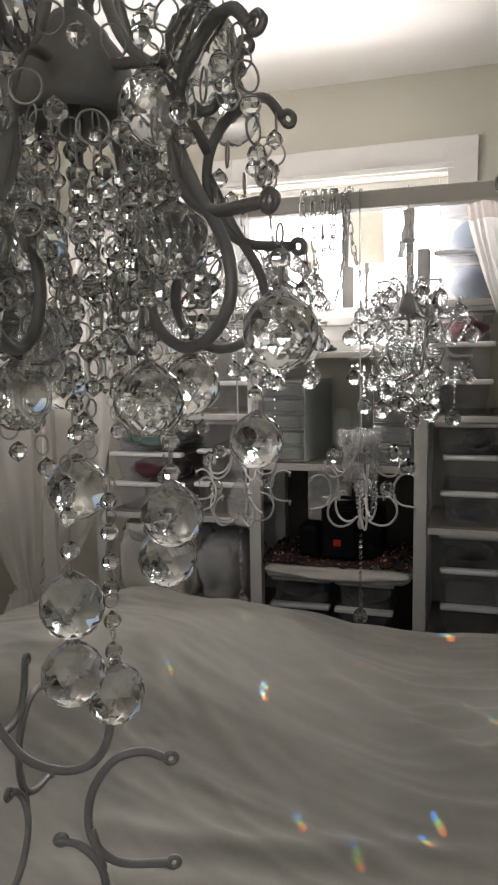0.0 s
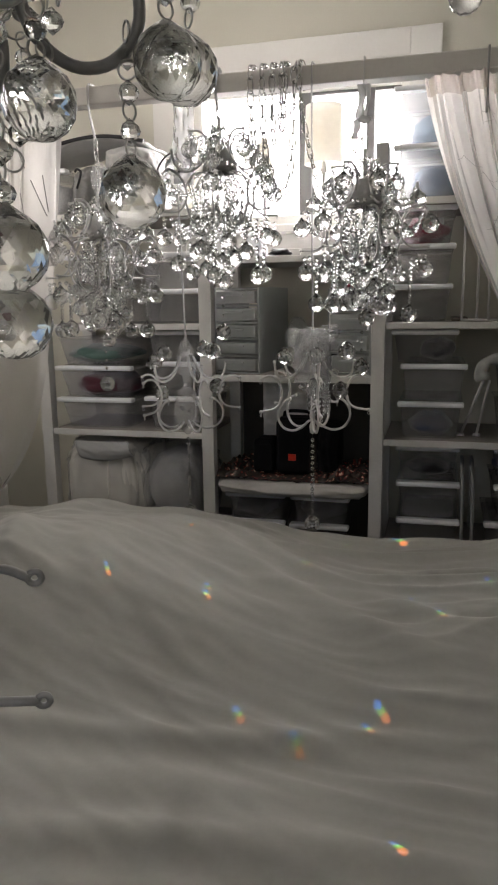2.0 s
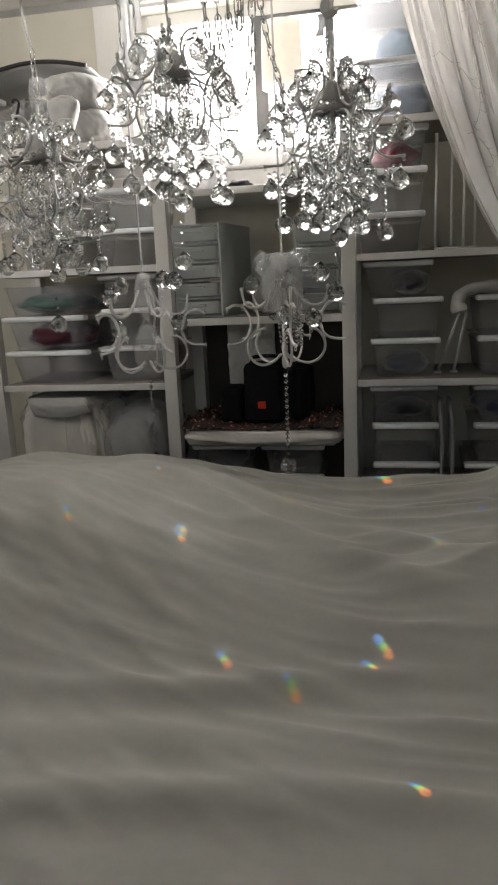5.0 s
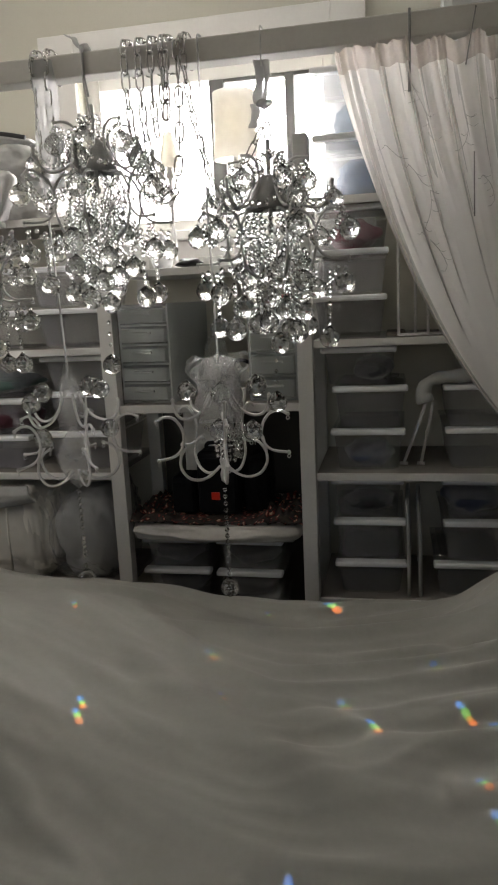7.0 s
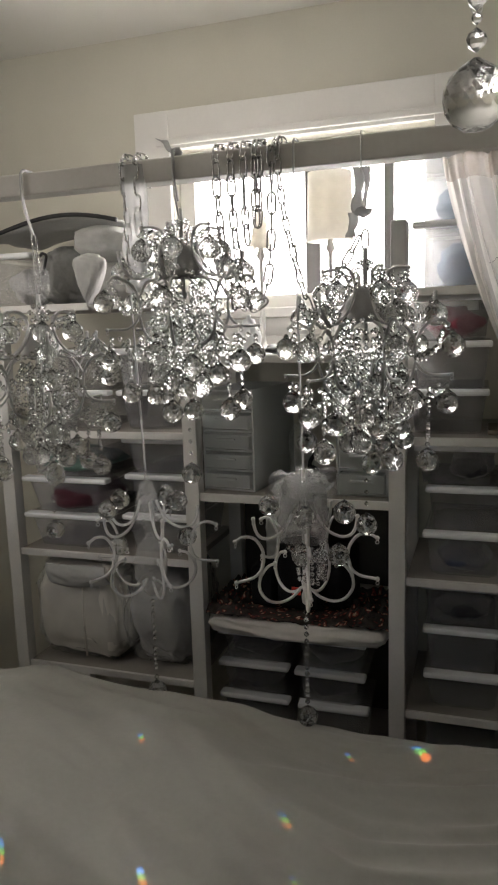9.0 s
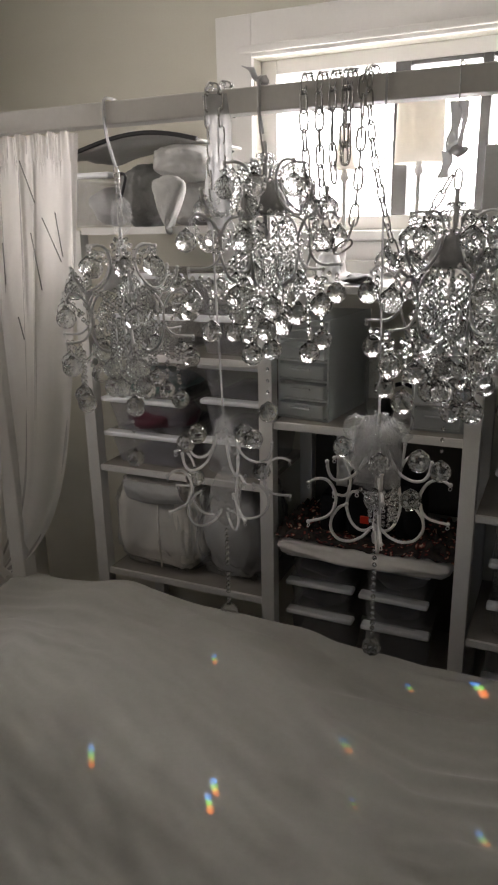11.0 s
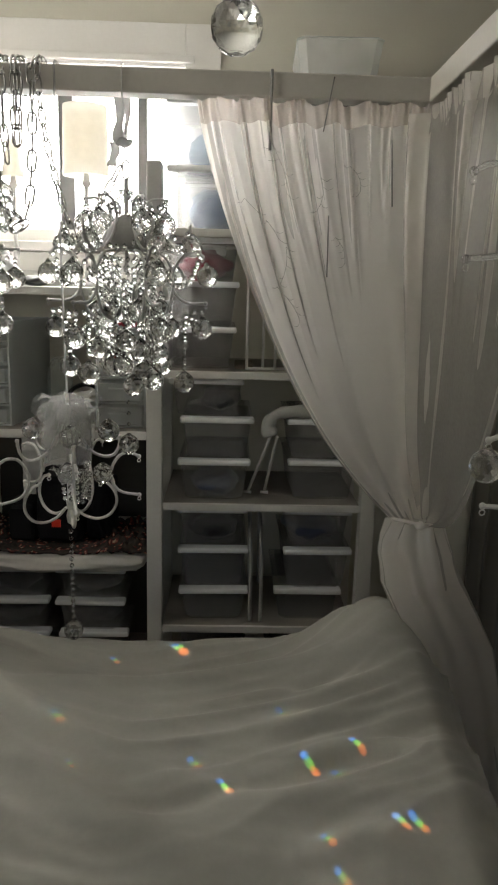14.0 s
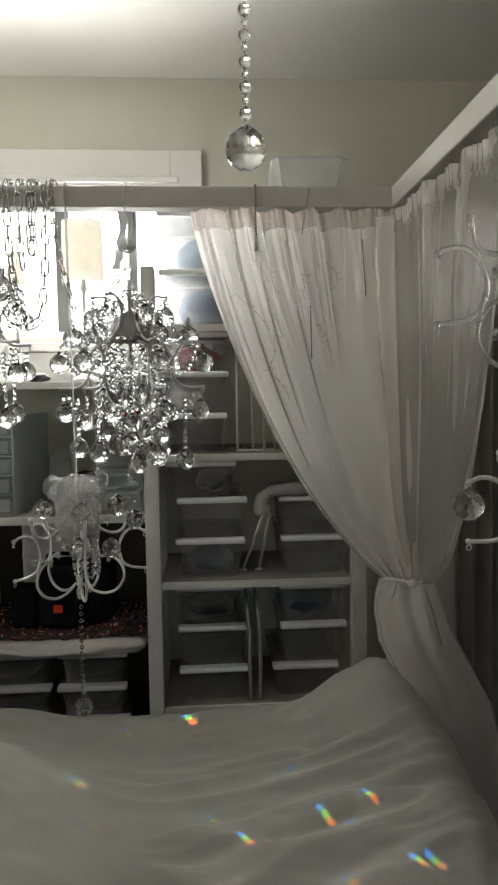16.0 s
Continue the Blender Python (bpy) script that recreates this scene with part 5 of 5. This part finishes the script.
def printed_cloth(u, v):
    heap = max(1 - smoothstep(0.16, 0.34, u), smoothstep(0.66, 0.82, u))
    rough = abs(noise.noise(Vector((u * 11, v * 6, 2)))) + 0.7 * abs(noise.noise(Vector((u * 26, v * 14, 5))))
    return Vector((-0.545 + 0.505 * u, 1.998 + 0.26 * v + 0.012 * noise.noise(Vector((u * 12, 0, 1))), 0.7425 + 0.006 * rough + heap * (0.010 + 0.030 * rough) * min(1.0, 0.35 + 3 * v)))


tagged(part("printed_cloth", sheet(110, 40, printed_cloth, 0.003), m), "dark cloth printed in orange and red, bunched over the mat", "cloth")
SPK = surface("black_plastic", (0.005, 0.005, 0.0055), (0.010, 0.010, 0.011), 0.75, scale=30, bump=0.05, spec=0.12)
spk = thing("loudspeaker", pose(-0.293, 2.115, 0.748), "tall black portable loudspeaker with a small red badge", "loudspeaker", "loudspeakers")
part("cabinet", box(-0.064, 0.064, -0.050, 0.055, 0, 0.190, 0.018), SPK, spk)
part("grille", box(-0.052, 0.052, -0.0545, -0.0505, 0.014, 0.172, 0.002), SPK, spk)
part("handle", tube(smooth_line([(-0.045, 0.01, 0.186), (-0.035, 0.01, 0.205), (0.035, 0.01, 0.205), (0.045, 0.01, 0.186)], 6), 0.006, 8), SPK, spk)
small = thing("loudspeaker", pose(-0.399, 2.115, 0.748), "low black portable loudspeaker beside a taller one", "loudspeaker", "loudspeakers")
part("cabinet", box(-0.038, 0.037, -0.045, 0.055, 0, 0.116, 0.016), SPK, small)
part("grille", box(-0.030, 0.029, -0.0495, -0.0455, 0.012, 0.100, 0.002), SPK, small)
# weak emission added to brighten the badge, which is no lamp
m, nt, p = shader("red_badge")
p.inputs["Base Color"].default_value = (0.50, 0.03, 0.015, 1)
p.inputs["Roughness"].default_value = 0.35
p.inputs["Emission Color"].default_value, p.inputs["Emission Strength"].default_value = (1, 0.06, 0.02, 1), 0.03
part("badge", box(-0.018, 0.007, -0.0585, -0.055, 0.050, 0.072, 0.001), m, spk, "red square badge with a faint added glow")
tagged(part("black_bag", soft_block(0.074, 0.13, 0.165, 44, 0.15, 0.05), SPK), "black cloth bag standing on the mat", "bag").matrix_world = pose(-0.184, 2.15, 0.836)
tagged(part("paper_wrap", sheet(24, 60, lambda u, v: Vector((-0.444 + 0.16 * u, 2.262 + 0.008 * noise.noise(Vector((u * 2.5, v * 14, 1))) + 0.006 * noise.noise(Vector((u * 7, v * 9, 4))), 0.745 + 0.337 * v)), 0.006), surface("white_paper", (0.80, 0.79, 0.76), (0.88, 0.87, 0.84), 0.8, scale=12)), "crumpled white paper standing upright against the back board", "paper")

# clear drawer units on the middle board
DRAWER = see_through("drawer_plastic", (0.84, 0.87, 0.86), 0.50, 0.3, 0.45, 10, 0.06)
def drawer_unit(x, y, z, w, d, n, h, label):
    un = thing("drawer_unit", pose(x, y, z), label, "drawers", "plastic drawer units")
    for a, b in ((-w / 2, -w / 2 + 0.006), (w / 2 - 0.006, w / 2)):
        part("side_panel", box(a, b, -d / 2 + 0.01, d / 2, 0, n * h + 0.008, 0.001), DRAWER, un)
    for k in range(n + 1):
        part("divider", box(-w / 2 + 0.0065, w / 2 - 0.0065, -d / 2 + 0.01, d / 2, k * h, k * h + 0.006, 0.001), DRAWER, un)
    for k in range(n):
        dr = part("drawer", box(-w / 2 + 0.009, w / 2 - 0.009, -d / 2 - 0.004, d / 2 - 0.01, k * h + 0.010, (k + 1) * h - 0.006, 0.003), DRAWER, un)
        part("pull", box(-0.03, 0.03, -d / 2 - 0.012, -d / 2 - 0.0045, k * h + 0.6 * h, k * h + 0.6 * h + 0.007, 0.002), DRAWER, dr)
    return un


drawer_unit(-0.462, 2.19, 1.086, 0.155, 0.30, 5, 0.054, "five-drawer cloudy plastic unit on the middle shelf").rotation_euler = (0, 0, radians(-7))
drawer_unit(-0.114, 2.19, 1.086, 0.135, 0.30, 4, 0.065, "cloudy white four-drawer unit on the middle shelf")
cloth_heap("red_scarf", -0.098, 2.10, 1.355, (0.046, 0.05, 0.010), 51, (0.20, 0.012, 0.02), (0.32, 0.025, 0.035), "bright red folded scarf lying on a drawer unit", "scarf")
SACKFILM = see_through("vase_film", (0.62, 0.68, 0.65), 0.80, 0.10, 0.3, 30)
tagged(part("plastic_wrap", soft_lump(0.036, 0.03, 0.085, 27, 0.2, 0.7, 2.6), SACKFILM), "crumpled clear plastic wrap standing between drawer units", "plastic wrap").matrix_world = pose(-0.292, 2.13, 1.176)
BLK = thing("headphones", pose(-0.215, 2.10, 1.086), "black padded headphones lying on the middle shelf", "headphones")
part("band", tube(smooth_line([(-0.05, 0, 0.03), (-0.045, 0, 0.085), (0, 0, 0.11), (0.045, 0, 0.085), (0.05, 0, 0.03)], 6), 0.006, 8), SPK, BLK)
for sx in (-1, 1):
    o = part("ear_cup", lathe([(0, -0.016), (0.028, -0.014), (0.034, 0), (0.028, 0.014), (0, 0.016)], 18), SPK, BLK)
    o.matrix_local = pose(sx * 0.042, 0, 0.0345, 0, 90, 0)

# lamps, jar and bowl on the board under the window
SHADE = see_through("lamp_shade_linen", (0.88, 0.86, 0.81), 0.0, 0.9, 0.55, 60)


def table_lamp(x, y, z, r0, r1, z0, z1, label):
    la = thing("table_lamp", pose(x, y, z), label, "lamp", "table lamps")
    part("shade", sheet(36, 6, lambda u, v: Vector(((r0 + (r1 - r0) * v) * math.cos(2 * math.pi * u), (r0 + (r1 - r0) * v) * math.sin(2 * math.pi * u), z0 + (z1 - z0) * v)), 0.001), SHADE, la, "cream linen drum shade")
    part("stem", lathe([(0, 0), (0.042, 0.0), (0.044, 0.006), (0.03, 0.014), (0.010, 0.022), (0.006, 0.05), (0.009, 0.09), (0.0055, 0.12), (0.0055, z0 - 0.03), (0.013, z0 - 0.02), (0.008, z0 - 0.005), (0.006, z0 + 0.03), (0, z0 + 0.032)], 18), WHITEMETAL, la)
    part("spider", tube([(-r0 * 0.97, 0, z0 + 0.012), (0, 0, z0 + 0.02), (r0 * 0.97, 0, z0 + 0.012)], 0.0015, 6), WIRE, la)
    return la


table_lamp(-0.221, 2.20, 1.456, 0.062, 0.058, 0.292, 0.468, "slim white table lamp with a cream drum shade")
table_lamp(-0.420, 2.21, 1.456, 0.032, 0.012, 0.285, 0.385, "small white table lamp with a tapered cream shade")
jar = thing("ginger_jar", pose(-0.425, 2.10, 1.456), "small white china jar standing before the window", "jar")
part("pot", lathe([(0, 0), (0.022, 0), (0.03, 0.02), (0.034, 0.045), (0.026, 0.07), (0.018, 0.078), (0.016, 0.076), (0, 0.074)], 20), LID, jar)
part("lid", lathe([(0.019, 0.079), (0.016, 0.09), (0.005, 0.096), (0.006, 0.102), (0, 0.105)], 16), LID, jar)
cloth_heap("black_glove", -0.34, 2.08, 1.456, (0.035, 0.05, 0.014), 40, (0.01, 0.01, 0.01), (0.02, 0.02, 0.02), "black crumpled glove beside the jar", "glove")
tagged(part("speaker_box", box(-0.040, -0.003, 2.03, 2.10, 1.608, 1.768, 0.003), surface("grey_card", (0.38, 0.38, 0.37), (0.46, 0.46, 0.45), 0.7, scale=12)), "plain grey upright box before the window", "box")
part_stand = tagged(part("long_board", box(-0.549, 0.0, 2.345, 2.368, 1.456, 1.50, 0.002), SHELF), "narrow white ledge board under the window sill", "board")

# things standing between the bins
rods = thing("wire_rack", pose(0, 0, 0), "white wire rack with upright bars beside the bins", "rack")
for x, y in ((0.222, 2.05), (0.265, 2.06), (0.297, 2.05), (0.33, 2.07)):
    part("bar", tube([(x, y, 1.2525), (x, y, 1.56)], 0.0038, 8), WHITEMETAL, rods)
part("foot", tube([(0.222, 2.05, 1.2545), (0.28, 2.055, 1.2545), (0.335, 2.07, 1.2545)], 0.0038, 8), WHITEMETAL, rods)
part("tray", box(0.19, 0.24, 2.06, 2.2, 1.2505, 1.262, 0.003), surface("brown_tray", (0.10, 0.08, 0.06), (0.16, 0.13, 0.10), 0.7), rods)
std = thing("padded_stand", pose(0.014, 0, 0), "white padded arm on a stand with two thin splayed legs", "stand")
part("pad", tube(smooth_line([(0.276, 2.03, 1.078), (0.270, 2.03, 1.105), (0.284, 2.03, 1.130), (0.318, 2.035, 1.141), (0.37, 2.04, 1.143), (0.425, 2.05, 1.138), (0.46, 2.06, 1.12)], 5), 0.0175, 14, taper=lambda k: 1.0 + 0.25 * math.sin(9 * k + 1) * (1 - k) + 0.08 * math.sin(31 * k)), WHITEC, std, "white padded bent arm")
for x0, x1 in ((0.277, 0.221), (0.295, 0.268)):
    part("leg", tube([(x0, 2.03, 1.075), (x1, 2.11, 0.896)], 0.0042, 8), WHITEMETAL, std)
    part("foot", tube([(x1 - 0.010, 2.11, 0.896), (x1 + 0.010, 2.105, 0.896)], 0.005, 8), WHITEMETAL, std)
hoop = thing("folded_stool", pose(0, 0, 0), "folded stool with pale bent tube legs, standing on edge", "stool")
for x in (0.246, 0.276):
    part("tube_leg", tube(smooth_line([(x + 0.006, 2.30, 0.536), (x + 0.004, 2.29, 0.76), (x, 2.22, 0.798), (x - 0.002, 2.10, 0.806), (x - 0.004, 2.045, 0.79), (x, 2.03, 0.72), (x + 0.002, 2.03, 0.536)], 6), 0.0055, 8), surface("pale_tube", (0.42, 0.42, 0.41), (0.5, 0.5, 0.49), 0.35, 0.3), hoop)

# ---- small things on the canopy rail ----
def link_mesh():
    pts = []
    for k in range(14):
        a = 2 * math.pi * k / 14
        pts.append((0.0052 * math.cos(a), 0, 0.0085 * math.sin(a) + (0.005 if math.sin(a) > 0.1 else -0.005 if math.sin(a) < -0.1 else 0)))
    return tube(pts, 0.0013, 6, None, True)


LINK = mesh_of("link", link_mesh(), CHROME)


def chain(pts, label, scale=1.0):
    ch = thing("chain", pose(0, 0, 0), label, "chain", "chains over the rail")
    ps = smooth_line(pts, 10)
    step, acc, last, k = 0.0290 * scale, 0.0, ps[0], 0
    for p in ps[1:]:
        acc += (p - last).length
        if acc >= step:
            d = (p - last).normalized()
            acc -= step
            o = part("link", LINK, None, ch)
            q = d.to_track_quat("Z", "Y").to_matrix().to_4x4()
            o.matrix_local = Matrix.Translation(p) @ q @ Matrix.Rotation(math.pi / 2 * (k % 2) + 0.3, 4, "Z") @ Matrix.Scale(1.42 * scale, 4)
            k += 1
        last = p
    return ch


def over(x, front):
    y = YRAIL
    back = [(x, y + 0.028, 1.79), (x, y + 0.029, 1.835), (x, y + 0.012, 1.852), (x, y - 0.012, 1.852), (x, y - 0.029, 1.835), (x, y - 0.029, 1.80)]
    return back + front


yF = YRAIL - 0.028
chain(over(-0.286, [(-0.284, yF, 1.74), (-0.276, yF, 1.66), (-0.268, yF, 1.60), (-0.262, yF, 1.575)]), "grey steel chain hanging over the canopy rail")
chain(over(-0.258, [(-0.256, yF, 1.72), (-0.248, yF, 1.64), (-0.236, yF, 1.58), (-0.214, yF, 1.565), (-0.196, yF, 1.60), (-0.186, yF, 1.68), (-0.182, yF, 1.78), (-0.182, yF, 1.83), (-0.182, YRAIL, 1.856)]), "looped grey steel chain hanging over the canopy rail")
chain(over(-0.234, [(-0.234, yF, 1.74), (-0.230, yF, 1.68)]), "short grey steel chain hanging over the canopy rail")
chain(over(-0.212, [(-0.213, yF, 1.74), (-0.212, yF, 1.70)]), "short grey steel chain hanging over the canopy rail")
chain(over(-0.205, [(-0.207, yF, 1.75), (-0.209, yF, 1.71)]), "short grey steel chain hanging over the canopy rail")
chain(over(-0.170, [(-0.160, yF, 1.72), (-0.142, yF, 1.64), (-0.122, yF, 1.57), (-0.108, YRAIL, 1.53)]), "thin steel chain running down to the chandelier", 0.85)
chain(over(-0.472, [(-0.470, yF, 1.74), (-0.466, yF, 1.64), (-0.455, YRAIL, 1.59)]), "steel chain hanging in a clear sleeve", 0.9)
chain(over(-0.446, [(-0.446, yF, 1.74), (-0.444, yF, 1.67), (-0.440, YRAIL, 1.63)]), "steel chain hanging from the canopy rail", 0.9)
chain([(-0.022, YRAIL, 1.700), (-0.022, YRAIL, 1.68), (-0.022, YRAIL, 1.655)], "short steel chain above the chandelier", 0.9)
chain([(-0.026, YRAIL - 0.004, 1.69), (-0.045, YRAIL - 0.004, 1.655), (-0.068, YRAIL - 0.004, 1.615), (-0.085, YRAIL, 1.575)], "steel chain slanting down to the chandelier's arm", 0.9)
chain([(-0.700, YRAIL, 1.740), (-0.699, YRAIL, 1.70), (-0.697, YRAIL, 1.640), (-0.697, YRAIL, 1.615)], "short steel chain between a plastic strip and a chandelier", 0.8)
tagged(part("film_wrap", soft_lump(0.021, 0.018, 0.036, 5, 0.3, 0.8, 3.0), see_through("wrap_film", (0.70, 0.70, 0.69), 0.84, 0.10, 0.3, 50)), "crumpled clear film wrapped round a chandelier's stem", "plastic film").matrix_world = pose(-0.694, YRAIL, 1.628)
tagged(part("clear_sleeve", sheet(16, 20, lambda u, v: Vector((-0.458 + 0.026 * math.cos(2 * math.pi * u) + 0.004 * math.sin(7 * v + 3), YRAIL + 0.012 * math.sin(2 * math.pi * u) - 0.02, 1.60 + 0.235 * v))), see_through("sleeve_film", (0.74, 0.75, 0.75), 0.62, 0.12, 0.4, 30)), "crinkled clear plastic sleeve over a chain", "sleeve")
RIBBON = see_through("grey_ribbon", (0.50, 0.50, 0.49), 0.05, 0.6, 0.25, 25)


def ribbon(x, z0, z1, w, twist, seed):
    def fn(u, v):
        a = twist * v + 0.5 * math.sin(5 * v + seed)
        k = w * (0.7 + 0.5 * abs(math.sin(4 * v + seed)))
        return Vector((x + (u - 0.5) * k * math.cos(a) + 0.003 * math.sin(5 * v), YRAIL - 0.027 + (u - 0.5) * k * math.sin(a) * 0.5, z0 + (z1 - z0) * v))
    return sheet(4, 30, fn, 0.0015)


rb_ = thing("cloth_strip", pose(0, 0, 0), "twisted grey cloth strip hung on a wire from the canopy rail", "ribbon")
part("strip", ribbon(-0.030, 1.790, 1.715, 0.018, 1.1, 1), RIBBON, rb_)
part("strip", ribbon(-0.016, 1.790, 1.715, 0.015, -1.3, 2.4), RIBBON, rb_)
part("tail", ribbon(-0.040, 1.716, 1.675, 0.017, 0.8, 0.3), RIBBON, rb_)
part("knot", lump((0.014, 0.012, 0.009), 4, 0.4, 2, (-0.022, YRAIL - 0.025, 1.716)), RIBBON, rb_)
part("wire", tube(smooth_line([(-0.024, YRAIL - 0.027, 1.78), (-0.024, YRAIL - 0.026, 1.83), (-0.024, YRAIL - 0.027, 1.847), (-0.024, YRAIL, 1.850), (-0.024, YRAIL + 0.026, 1.846), (-0.024, YRAIL + 0.027, 1.80)], 4), 0.0014, 6), WIRE, rb_)
bow = thing("ribbon_bow", pose(0, 0, 0), "grey ribbon bow tied round the canopy rail", "ribbon")
part("loop", sheet(10, 6, lambda u, v: Vector((-0.372 - 0.034 + 0.034 * u + 0.004 * math.sin(6 * u), YRAIL - 0.02 + 0.02 * v, 1.8485 + 0.030 * (1 - u) + 0.010 * v * math.sin(math.pi * u))), 0.0015), RIBBON, bow)
part("knot", lump((0.011, 0.012, 0.009), 6, 0.3, 2, (-0.372, YRAIL - 0.005, 1.853)), RIBBON, bow)
part("tail", tube([(-0.372, YRAIL - 0.024, 1.852), (-0.371, YRAIL - 0.0265, 1.80), (-0.372, YRAIL - 0.010, 1.765)], 0.0035, 6), RIBBON, bow)
DARKROD = surface("pin_steel", (0.22, 0.22, 0.21), (0.32, 0.32, 0.31), 0.3, 0.8)
PINS = [((0.241, 1.517, 1.845), (0.241, 1.517, 1.710)), ((0.352, 1.517, 1.836), (0.336, 1.515, 1.744)), ((0.462, 1.52, 1.735), (0.470, 1.52, 1.62)), ((0.352, 1.51, 1.60), (0.354, 1.51, 1.49)),
        ((-0.915, 1.51, 1.745), (-0.885, 1.51, 1.66)), ((-0.90, 1.505, 1.60), (-0.885, 1.505, 1.48)), ((-0.87, 1.51, 1.63), (-0.83, 1.51, 1.54)), ((-0.835, 1.51, 1.64), (-0.825, 1.51, 1.55)), ((-0.98, 1.505, 1.58), (-0.985, 1.505, 1.49)), ((-0.955, 1.50, 1.42), (-0.945, 1.50, 1.37))]
for i, (a, b) in enumerate(PINS):
    d = Vector(b) - Vector(a)
    tagged(part("hanging_pin", tube([a, Vector(a).lerp(Vector(b), 0.5), b], 0.0028 if i == 0 else 0.0013, 6), DARKROD), "thin steel pin stuck through the bed curtain", "pin", "pins in the curtains")
